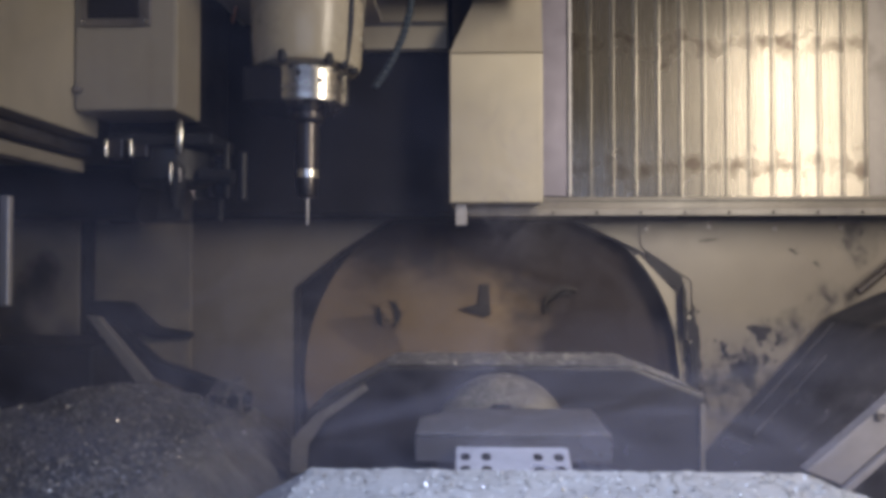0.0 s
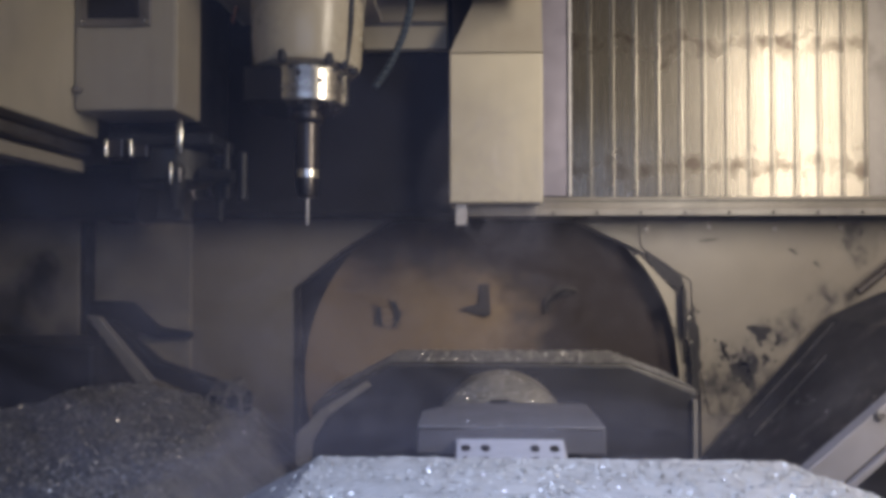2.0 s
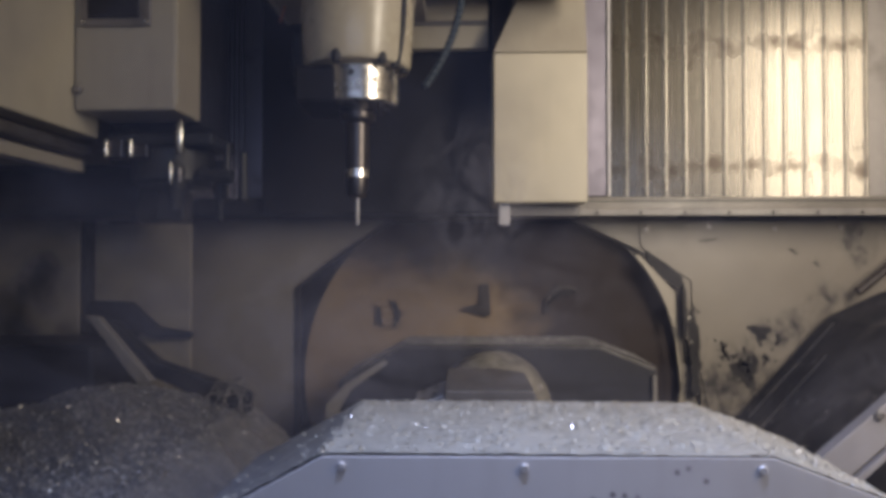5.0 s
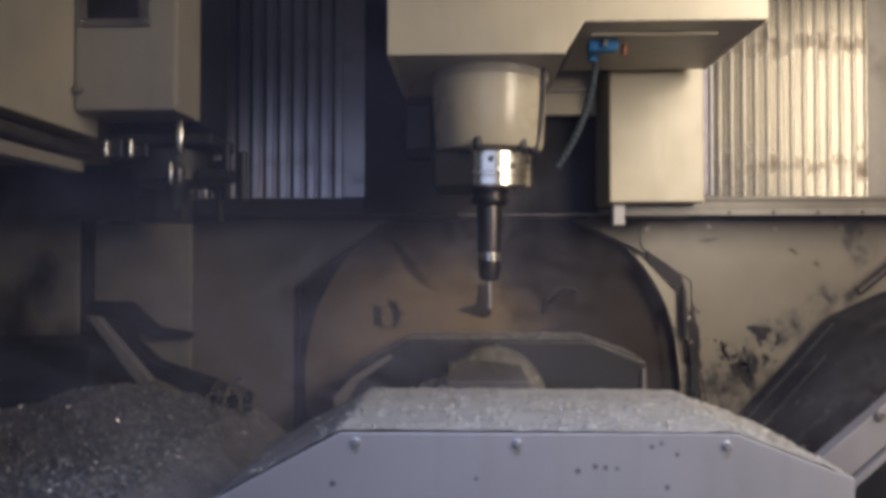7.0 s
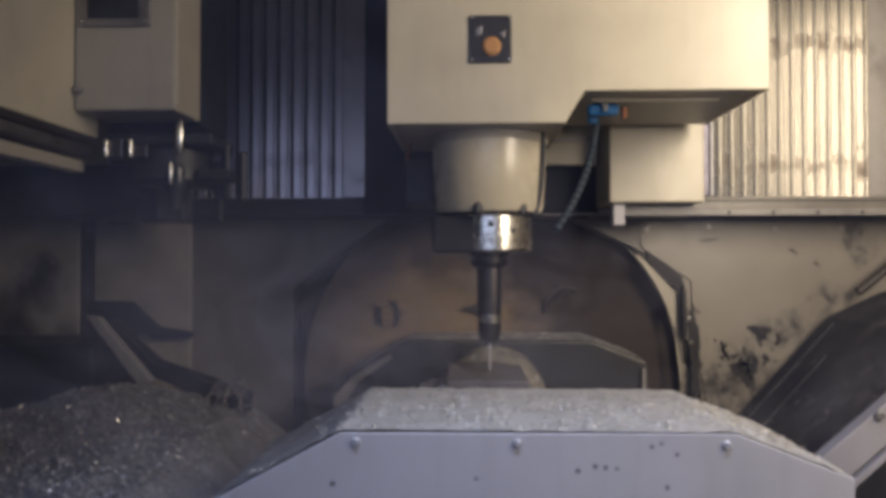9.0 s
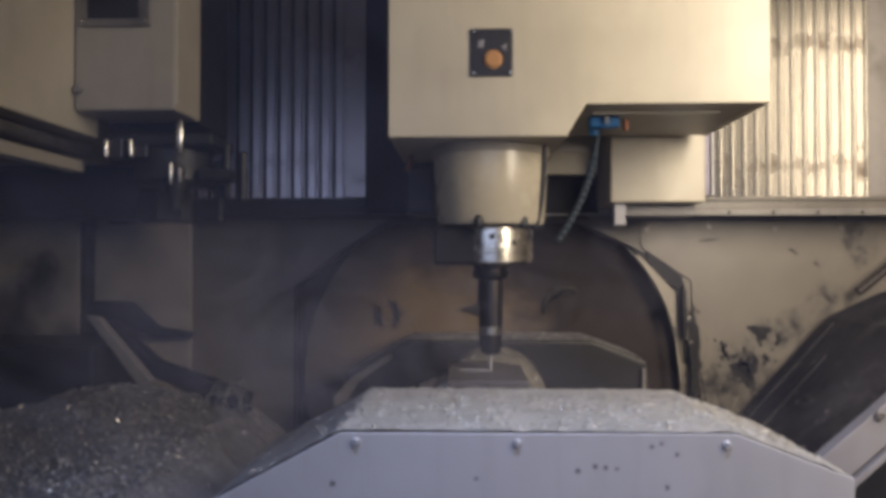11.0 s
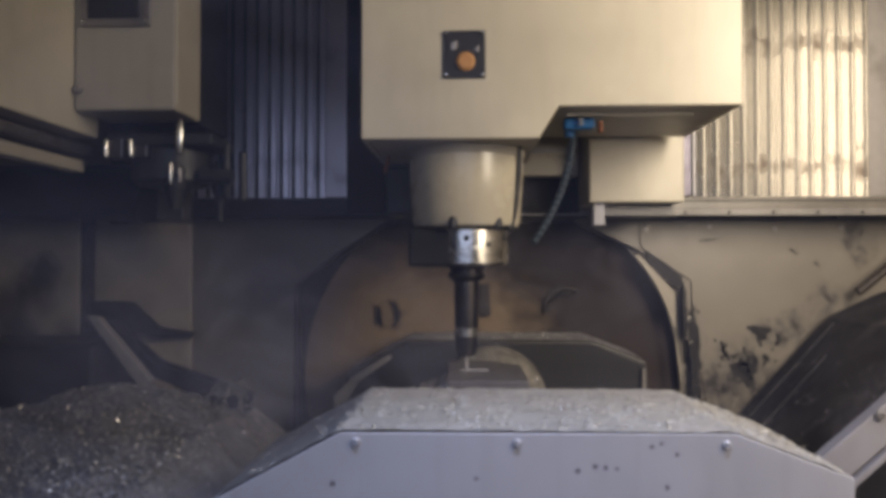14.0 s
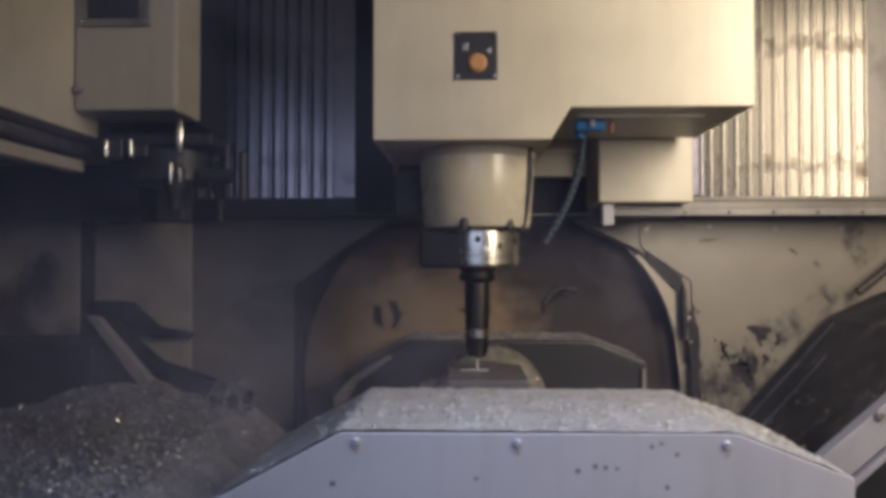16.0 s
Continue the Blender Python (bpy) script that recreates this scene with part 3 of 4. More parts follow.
def build_head():
    head = thing("spindle_head", "cream spindle head with a tapered nose and a milling tool", "spindle head")
    prof = [(-0.128, 2.44), (0.478, 2.44), (0.478, 1.771), (0.188, 1.771), (0.157, 1.720), (-0.128, 1.720)]
    shell = bmesh.new()
    prism_bm(prof, 1.11, 1.118, 0.002, shell)
    box_bm((0.47, 1.119, 1.771), (0.478, 1.4, 2.44), 0.001, shell)
    box_bm((-0.128, 1.119, 1.720), (-0.12, 1.4, 2.44), 0.001, shell)
    part("shell", shell, CREAM, head, "cream sheet metal shell")
    # the underside's shade is put into its colour with GREY_CREAM
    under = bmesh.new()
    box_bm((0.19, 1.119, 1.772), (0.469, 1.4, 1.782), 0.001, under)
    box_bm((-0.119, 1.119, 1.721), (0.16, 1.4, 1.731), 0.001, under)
    part("underside", under, GREY_CREAM, head, "underside plate in shade-toned cream")
    part("tray_edge", box_bm((0.21, 1.17, 1.7675), (0.42, 1.173, 1.7712), 0.0005), CREAM, head)
    # lamp window in the shell
    pan = part("window_plate", box_bm((0.004, 1.106, 1.816), (0.072, 1.112, 1.893), 0.002), NAVY, head, "dark inspection window")
    part("amber_lamp", lathe_bm([(0.015, 0), (0.015, 0.004), (0.011, 0.007)], 24, (0.040, 1.107, 1.842), FRONT), ORANGE, pan, "amber round lens")
    for x in (0.009, 0.067):
        for z in (1.821, 1.888):
            part("screw", screw_bm((x, 1.106, z), 0.003), STEEL, pan)
    bm = prism_bm([(0.016, 1.872), (0.026, 1.875), (0.024, 1.862), (0.015, 1.86)], 1.104, 1.107, 0.0005)
    part("reflector", bm, DULL, pan)
    part("reflector", prism_bm([(0.052, 1.862), (0.062, 1.868), (0.06, 1.855)], 1.104, 1.107, 0.0005), DULL, pan)
    rear = part("rear_panel", box_bm((0.10, 1.545, 1.713), (0.288, 1.575, 2.44), 0.003), CREAM, head, "cream rear panel")
    part("rear_rail", box_bm((0.102, 1.535, 1.762), (0.286, 1.5445, 1.772), 0.002), DULL, rear, "dull steel rail")
    cx, cy = 0.041, 1.26
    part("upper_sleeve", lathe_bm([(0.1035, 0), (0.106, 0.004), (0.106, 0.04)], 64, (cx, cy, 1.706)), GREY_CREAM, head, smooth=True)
    part("housing", lathe_bm([(0.07, 0), (0.093, 0.003), (0.097, 0.012), (0.102, 0.10), (0.103, 0.2), (0.09, 0.21)], 72, (cx, cy, 1.582)), HOUSING, head, "glossy cream tapered housing", True)
    ring = part("nose_ring", lathe_bm([(0.05, 0), (0.072, 0.001), (0.076, 0.005), (0.076, 0.018), (0.0745, 0.019), (0.0745, 0.021), (0.077, 0.022), (0.077, 0.027), (0.076, 0.028), (0.076, 0.062), (0.073, 0.066), (0.06, 0.067)], 72, (cx, cy, 1.515)), STEEL, head, "polished steel nose ring", True)
    for a in range(-150, 180, 30):
        x, y = cx + 0.0755 * math.cos(radians(a)), cy + 0.0755 * math.sin(radians(a))
        turn = Matrix.Rotation(radians(a), 4, "Z") @ Matrix.Rotation(radians(90), 4, "Y")
        part("hole", lathe_bm([(0.005, 0), (0.005, 0.0015), (0.003, 0.0015)], 12, (x, y, 1.563 if a % 60 else 1.552), turn), BLACK, ring)
    tool = part("tool_holder", lathe_bm([(0.011, 0), (0.017, 0.003), (0.0205, 0.02), (0.0205, 0.034), (0.021, 0.0345), (0.0225, 0.12), (0.0225, 0.134), (0.031, 0.138), (0.033, 0.142), (0.033, 0.150), (0.029, 0.152), (0.029, 0.156), (0.034, 0.158), (0.034, 0.162)], 48, (cx, cy, 1.353)), HOLDER, head, "blackened steel tool holder", True)
    part("collar", lathe_bm([(0.0205, 0), (0.0215, 0.001), (0.0215, 0.016), (0.0205, 0.017)], 40, (cx, cy, 1.388)), STEEL, tool, "bright collar", True)
    part("cutter", lathe_bm([(0.0025, 0), (0.003, 0.001), (0.003, 0.052)], 16, (cx, cy, 1.303)), PLATE, tool, "thin bright end mill", True)
    # added near-black block covers the nose ring's dark left part
    part("ring_side_block", box_bm((cx - 0.1, cy - 0.071, 1.514), (cx - 0.024, cy + 0.07, 1.578), 0.006), NEAR_BLACK, head, "near-black block beside the nose ring")
    # coolant nozzles and hose
    for a in (-105, -52, -30, -8):
        x, y = cx + 0.086 * math.cos(radians(a)), cy + 0.094 * math.sin(radians(a))
        part("nozzle", lathe_bm([(0.007, 0), (0.009, 0.006), (0.008, 0.018), (0.004, 0.022)], 12, (x, y, 1.577)), BLACK, head)
    hose = part("hose", tube_bm(arc_points((0.235, 1.26, 1.77), (0.235, 1.28, 1.66), (0.165, 1.27, 1.56), 24), 0.006), HOSE, head, "dark blue segmented coolant hose", True)
    for i, p in enumerate(arc_points((0.235, 1.26, 1.77), (0.235, 1.28, 1.66), (0.165, 1.27, 1.56), 18)[5:]):
        part("hose_segment", lathe_bm([(0.005, 0), (0.008, 0.004), (0.008, 0.006), (0.005, 0.010)], 12, p - Vector((0, 0, 0.005))), HOSE, hose)
    fit = bmesh.new()
    box_bm((0.21, 1.2, 1.752), (0.262, 1.225, 1.77), 0.004, fit)
    lathe_bm([(0.009, 0), (0.009, 0.03)], 16, (0.225, 1.245, 1.745), None, fit)
    part("hose_fitting", fit, BLUE, head, "bright blue plastic fitting")
    part("valve", box_bm((0.233, 1.19, 1.755), (0.241, 1.2, 1.785), 0.001), STEEL, head)
    part("nipple", lathe_bm([(0.004, 0), (0.005, 0.003), (0.005, 0.02)], 12, (0.275, 1.22, 1.748)), COPPER, head, "copper nipple")
    part("hose", tube_bm(arc_points((0.125, 1.2, 1.8), (0.142, 1.2, 1.68), (0.12, 1.21, 1.585), 16), 0.004), BLACK, head, "thin black air line", True)
    part("sensor_block", box_bm((-0.13, 1.45, 1.62), (-0.07, 1.59, 1.72), 0.006), BLACK, head, "black block behind the spindle")
    part("nipple", tube_bm([(-0.105, 1.3, 1.722), (-0.113, 1.3, 1.69)], 0.0035), COPPER, head, "copper nipple")
    return head


# ---------------------------------------------------------------- tilting table, built for its first place
TABLE_X, TABLE_Y = 0.05, 0.885


def build_trunnion():
    tr = thing("tilting_table", "swarf-covered tilting table with pale grey end covers", "machine table")
    top = [(-0.135, 1.318), (0.281, 1.320), (0.401, 1.275), (0.401, 1.005), (-0.275, 1.005), (-0.275, 1.243)]
    front = part("front_cover", prism_bm(top, 0.356, 0.6, 0.0015), SPECKLED, tr, "pale grey bolted end cover")
    for x, z in ((-0.117, 1.309), (0.053, 1.309), (0.270, 1.309), (0.39, 1.2), (-0.262, 1.19)):
        part("bolt", screw_bm((x, 0.356, z), 0.0042), PLATE, front)
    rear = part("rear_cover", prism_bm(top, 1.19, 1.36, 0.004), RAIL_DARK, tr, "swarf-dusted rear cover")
    inner = [(-0.133, 1.3155), (0.279, 1.3175), (0.395, 1.270), (0.395, 1.01), (-0.269, 1.01), (-0.269, 1.238)]
    part("inner_wall", prism_bm(inner, 1.18, 1.188, 0.002), NAVY, tr, "near-black inner wall")
    cheek = [(-0.325, 1.143), (-0.325, 1.197), (-0.285, 1.24), (-0.203, 1.291), (-0.194, 1.283), (-0.27, 1.23), (-0.297, 1.185), (-0.30, 1.143)]
    part("cheek", prism_bm([(x + 0.028, z) for x, z in cheek], 1.165, 1.179, 0.002), DIRTY, tr, "cream cheek strip")
    part("cheek", prism_bm([(0.386, 1.262), (0.394, 1.262), (0.394, 1.08), (0.386, 1.08)], 1.168, 1.179, 0.001), DIRTY, tr, "cream cheek strip")
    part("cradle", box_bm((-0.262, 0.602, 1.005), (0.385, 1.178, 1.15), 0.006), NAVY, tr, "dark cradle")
    table = part("rotary_table", lathe_bm([(0.17, 0), (0.175, 0.004), (0.175, 0.03), (0.165, 0.036)], 64), DULL, tr, "dull steel rotary table", True)
    # round bearing hub of the cradle on the inner wall, its face turned down to a flat disc
    hx, hz = 0.058, 1.196
    hub = part("bearing_hub", lathe_bm([(0.115, 0), (0.115, 0.054), (0.112, 0.061), (0.091, 0.113), (0.087, 0.117), (0.02, 0.117)], 72, (hx, 1.179, hz), FRONT), HUB, tr, "round bearing hub with chips on its shoulder", True)
    part("hub_disc", lathe_bm([(0.085, 0), (0.083, 0.005), (0.03, 0.005)], 56, (hx, 1.0618, hz), FRONT), FACE, hub, "grey hub disc", True)
    part("hub_slot", box_bm((hx - 0.022, 1.052, 1.2), (hx + 0.006, 1.0568, 1.284), 0.002), NAVY, hub, "dark slot")
    part("hub_bolt", lathe_bm([(0.007, 0), (0.007, 0.003), (0.005, 0.004)], 12, (hx + 0.085, 1.09, hz + 0.053), FRONT), DULL, hub)
    # swarf on the covers
    rng = random.Random(5)

    def roof(x):
        if x > 0.281:
            return 1.3215 - (x - 0.281) * 0.375
        if x < -0.135:
            return 1.3205 - (-0.135 - x) * 0.536
        return 1.3215

    h = lambda x, y: roof(x) + 0.0012 * noise.noise((x * 40, y * 40, 0)) + 0.001 * noise.noise((x * 120, y * 120, 3))
    bed_mesh("swarf_bed", -0.268, -0.137, 0.3565, 0.5985, 40, 90, h, SLUDGE, tr, "dark wet swarf film")
    bed_mesh("swarf_bed", -0.137, 0.397, 0.3565, 0.5985, 150, 90, h, SILVER_SLUDGE, tr, "wet silver swarf film")
    bed_mesh("swarf_bed", -0.262, 0.394, 1.192, 1.357, 150, 40, h, SLUDGE, tr, "wet swarf film")
    spots = []
    for _ in range(5200):
        x, y = rng.uniform(-0.262, 0.395), rng.uniform(0.358, 0.596)
        if x < -0.145 and rng.random() < 0.85 or noise.noise((x * 22, y * 22, 7)) < rng.uniform(-0.5, 0.35):
            continue
        spots.append((x, y, h(x, y) + rng.uniform(-0.0002, 0.0006)))
    chips_mesh("swarf", spots, CHIP, 0.0042, rng, tr, "dull silver chips", 0.16)
    spots = []
    for _ in range(900):
        x, y = rng.uniform(-0.14, 0.39), rng.uniform(0.36, 0.59)
        if noise.noise((x * 9, y * 9, 3)) > rng.uniform(-0.3, 0.5):
            spots.append((x, y, h(x, y) + 0.0008))
    chips_mesh("swarf", spots, SPARK, 0.0038, rng, tr, "fresh glinting chips", 0.45)
    spots = [(x, y, h(x, y) + rng.uniform(-0.0005, 0.001)) for x, y in ((rng.uniform(-0.26, 0.39), rng.uniform(1.192, 1.35)) for _ in range(2600))]
    chips_mesh("swarf", spots, CHIP_DARK, 0.005, rng, tr, "oily metal chips", 0.25)
    spots = [(x, y, h(x, y) + 0.001) for x, y in ((rng.gauss(0.1, 0.13), rng.uniform(1.195, 1.35)) for _ in range(650)) if -0.25 < x < 0.39]
    chips_mesh("swarf", spots, SPARK, 0.0048, rng, tr, "fresh glinting chips", 0.5)
    # chips caught on the hub's shoulder
    spots = []
    for _ in range(420):
        a, u = rng.gauss(radians(112), radians(26)), rng.random()
        if 0 < a < math.pi:
            r = 0.0905 + 0.0235 * u
            spots.append((hx + r * math.cos(a), 1.066 + 0.052 * u, hz + r * math.sin(a) + 0.0012))
    chips_mesh("swarf", spots[:300], CHIP, 0.0036, rng, tr, "bright metal chips")
    chips_mesh("swarf", spots[300:], SPARK, 0.0036, rng, tr, "fresh glinting chips", 0.6)
    spots = [(hx + rng.uniform(-0.006, 0.02), rng.uniform(1.12, 1.16), hz + 0.116) for _ in range(26)]
    chips_mesh("swarf", spots, SPARK, 0.0055, rng, tr, "fresh glinting chips")
    return tr, table


def build_vise():
    """Clamping pedestal with its drilled plates, about the rotary axis."""
    v = thing("clamping_fixture", "oily steel clamping fixture with bright drilled plates", "clamping fixture")
    part("pedestal", box_bm((-0.09, -0.07, -0.117), (0.09, 0.04, -0.0355), 0.004), BLOCK, v, "dull steel pedestal")
    for name, x0, x1, y0, y1, z, rows in (("front_plate", -0.063, 0.065, -0.138, -0.0855, -0.0145, (-0.124, -0.104)), ("rear_plate", -0.03, 0.045, 0.0545, 0.112, -0.05, (0.072, 0.096))):
        def sloped(bm):
            for p in bm.verts:
                p.co.z -= 0.4 * (abs(p.co.y) - min(abs(y0), abs(y1)))
            return bm
        plate = part(name, sloped(box_bm((x0, y0, z - 0.018), (x1, y1, z), 0.002)), PLATE, v, "bright drilled plate")
        for y in rows:
            for u in (0.09, 0.27, 0.72, 0.9):
                part("hole", sloped(lathe_bm([(0.0058, 0), (0.0058, 0.0006), (0.005, 0.0006)], 16, (x0 + (x1 - x0) * u, y, z - 0.0002))), HOLDER, plate)
    return v


def build_workpiece():
    w = thing("workpiece", "oily grey steel block with a fresh milled slot", "workpiece")
    plan = [(-0.11, -0.084), (0.116, -0.084), (0.116, 0.053), (-0.061, 0.053), (-0.11, -0.002)]
    bm = prism_bm(plan, 0.034, 0.0, 0.0025)
    bmesh.ops.transform(bm, matrix=Matrix(((1, 0, 0, 0), (0, 0, 1, 0), (0, -1, 0, 0), (0, 0, 0, 1))), verts=bm.verts)
    body = part("block", bm, BILLET, w, "oily grey steel block")
    part("edge", box_bm((-0.106, -0.0845, -0.0045), (0.112, -0.0825, -0.0005), 0.0008), DULL, body, "bright strip on the front edge")
    burr = part("slot_burr", box_bm((0.0035, -0.0613, -0.002), (0.0065, -0.0112, 0.0018), 0.0005), PLATE, body, "bright burr of the fresh slot")
    rng = random.Random(9)
    spots = [(rng.uniform(-0.1, 0.0), rng.uniform(-0.082, -0.06), rng.uniform(0.0, 0.001)) for _ in range(14)]
    chips_mesh("swarf", spots, CHIP_DARK, 0.004, rng, w, "oily metal chips")
    return w, burr


# ---------------------------------------------------------------- tool magazine side
def build_magazine():
    side = thing("magazine_housing", "cream tool magazine housing on the side wall", "machine housing")
    part("side_panel", box_bm((-0.70, 0.2, 1.717), (-0.654, 1.21, 2.44), 0.003), CREAM, side, "cream side panel")
    part("rail", box_bm((-0.69, 0.2, 1.684), (-0.66, 1.2, 1.702), 0.003), DULL, side, "dull guide rail")
    part("lower_rail", box_bm((-0.70, 0.2, 1.655), (-0.672, 1.2, 1.676), 0.003), GREY_CREAM, side, "cream lower rail")
    box = thing("magazine_box", "greyed cream tool magazine box with a dark window", "machine housing")
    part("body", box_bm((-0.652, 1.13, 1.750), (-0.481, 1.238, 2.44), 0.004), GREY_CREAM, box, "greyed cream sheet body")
    part("rear_body", box_bm((-0.652, 1.24, 1.748), (-0.486, 1.40, 2.44), 0.004), NAVY, box, "dark rear housing")
    part("seam", box_bm((-0.4815, 1.131, 1.76), (-0.4795, 1.135, 2.43), 0.0005), CREAM, box, "worn bright corner edge")
    fr = part("window_frame", box_bm((-0.640, 1.124, 1.888), (-0.522, 1.1295, 2.3), 0.002), DULL, box, "worn steel window frame")
    part("pane", box_bm((-0.626, 1.120, 1.902), (-0.541, 1.1245, 2.29), 0.001), NAVY, fr, "dark window pane")
    for x in (-0.633, -0.529):
        part("screw", screw_bm((x, 1.124, 1.895), 0.004), STEEL, fr)
    part("latch", box_bm((-0.650, 1.121, 1.778), (-0.638, 1.129, 1.789), 0.001), DULL, box, "small latch")
    arm = thing("tool_changer", "dark oily tool changer with hanging tool holders", "tool changer")
    part("carrier", box_bm((-0.625, 1.185, 1.70), (-0.44, 1.3, 1.722), 0.004), BLACK, arm, "black carrier plate")
    part("drum", lathe_bm([(0.06, 0), (0.07, 0.008), (0.07, 0.06), (0.06, 0.065)], 40, (-0.535, 1.25, 1.635)), BLACK, arm, "black indexing drum", True)
    for x0, x1, z0, z1 in ((-0.617, -0.587, 1.675, 1.71), (-0.574, -0.544, 1.675, 1.70)):
        b = part("clamp", box_bm((x0, 1.165, z0), (x1, 1.184, z1), 0.003), HOLDER, arm, "dark clamp")
        part("clamp_pin", lathe_bm([(0.003, 0), (0.0036, 0.003), (0.0036, 0.028), (0.003, 0.03)], 12, (x0 + 0.003, 1.161, z0 + 0.002)), STEEL, b, "bright pin", True)
    for x, y, z0, z1, r, mat in ((-0.49, 1.17, 1.682, 1.742, 0.0065, STEEL), (-0.426, 1.22, 1.61, 1.71, 0.006, BLACK), (-0.41, 1.26, 1.61, 1.70, 0.008, BLACK), (-0.508, 1.175, 1.63, 1.67, 0.003, STEEL), (-0.492, 1.175, 1.635, 1.66, 0.003, DULL)):
        part("pin", lathe_bm([(r * 0.7, 0), (r, 0.003), (r, z1 - z0 - 0.003), (r * 0.7, z1 - z0)], 20, (x, y, z0)), mat, arm, "steel pin", True)
    part("holder", lathe_bm([(0.008, -0.03), (0.015, 0), (0.02, 0.01), (0.02, 0.025), (0.016, 0.027), (0.02, 0.03), (0.02, 0.04), (0.012, 0.06)], 24, (-0.51, 1.2, 1.62)), BLACK, arm, "blackened tool holder", True)
    part("holder", lathe_bm([(0.004, -0.05), (0.006, -0.02), (0.012, 0), (0.016, 0.01), (0.016, 0.03), (0.01, 0.06)], 24, (-0.445, 1.24, 1.62)), BLACK, arm, "blackened tool holder", True)
    part("gripper", tube_bm([(-0.47, 1.21, 1.652), (-0.412, 1.21, 1.648)], 0.013), BLACK, arm, "black gripper finger", True)
    ram = thing("swing_arm", "thick dark rounded swing arm", "machine arm")
    part("arm", tube_bm([(-1.05, 1.36, 1.635), (-0.68, 1.36, 1.635), (-0.64, 1.36, 1.63), (-0.625, 1.36, 1.625)], 0.056, 28), NAVY, ram, "dark oily arm", True)
    part("post", box_bm((-0.605, 1.33, 1.577), (-0.548, 1.38, 1.64), 0.006), RAIL_DARK, ram, "dark end post")


def build_left():
    structure(link_mesh("wall_side_panel", prism_bm([(-1.1, 1.31), (-0.822, 1.335), (-0.822, 1.71), (-1.1, 1.71)], 1.45, 1.47, 0.003), LEFT), "grimy panel beside the tool changer")
    structure(link_mesh("wall_recess", prism_bm([(-0.811, 1.0), (-0.598, 1.0), (-0.598, 1.582), (-0.811, 1.582)], 1.49, 1.5, 0.002), LEFT), "grimy recessed panel")
    structure(link_mesh("trim_edge", box_bm((-0.821, 1.452, 1.2), (-0.812, 1.5, 1.59), 0.002), NAVY), "dark gap edge")
    structure(link_mesh("wall_corner", box_bm((-0.71, 1.5, 1.0), (-0.70, 1.75, 1.6), 0.001), NAVY), "dark corner")
    bm = prism_bm([(-0.812, 1.415), (-0.72, 1.412), (-0.66, 1.358), (-0.588, 1.347), (-0.588, 1.335), (-0.665, 1.333), (-0.70, 1.345), (-0.745, 1.31), (-0.77, 1.2), (-0.812, 1.2)], 1.47, 1.488, 0.003)
    tagged(link_mesh("guard_plate", bm, NAVY), "dark bent guard plate on the recessed panel", "guard plate")
    bm = prism_bm([(-0.715, 1.398), (-0.69, 1.395), (-0.585, 1.275), (-0.61, 1.262)], 1.28, 1.3, 0.003)
    tagged(link_mesh("chute_rail", bm, DIRTY), "grimy sloping chute rail half buried in swarf", "rail")
    bm = prism_bm([(-0.69, 1.385), (-0.60, 1.305), (-0.47, 1.262), (-0.44, 1.235), (-0.44, 1.205), (-0.60, 1.275), (-0.70, 1.35)], 1.32, 1.36, 0.003)
    structure(link_mesh("side_chute", bm, NAVY), "dark swarf chute side")
    bm = box_bm((-1.09, 1.25, 1.0), (-0.68, 1.44, 1.345), 0.01)
    structure(link_mesh("side_block", bm, NAVY), "dark oily lower block")


def heap_edge(y):
    """Where the heap breaks off towards the table."""
    return -0.42 + 0.02 * noise.noise((y * 9, 0, 5)) - 0.05 * max(0.0, 1.2 - y)


def heap_height(x, y):
    z = 1.165 + 0.06 * math.exp(-((y - 1.15) / 0.35) ** 2) + 0.05 * math.exp(-((x + 0.63) / 0.13) ** 2 - ((y - 1.27) / 0.18) ** 2)
    z -= 0.9 * max(0.0, x - heap_edge(y))
    z += 0.02 * noise.noise((x * 7, y * 7, 0)) + 0.008 * noise.noise((x * 25, y * 25, 2)) + 0.004 * noise.noise((x * 80, y * 80, 4))
    return max(z, 1.002)


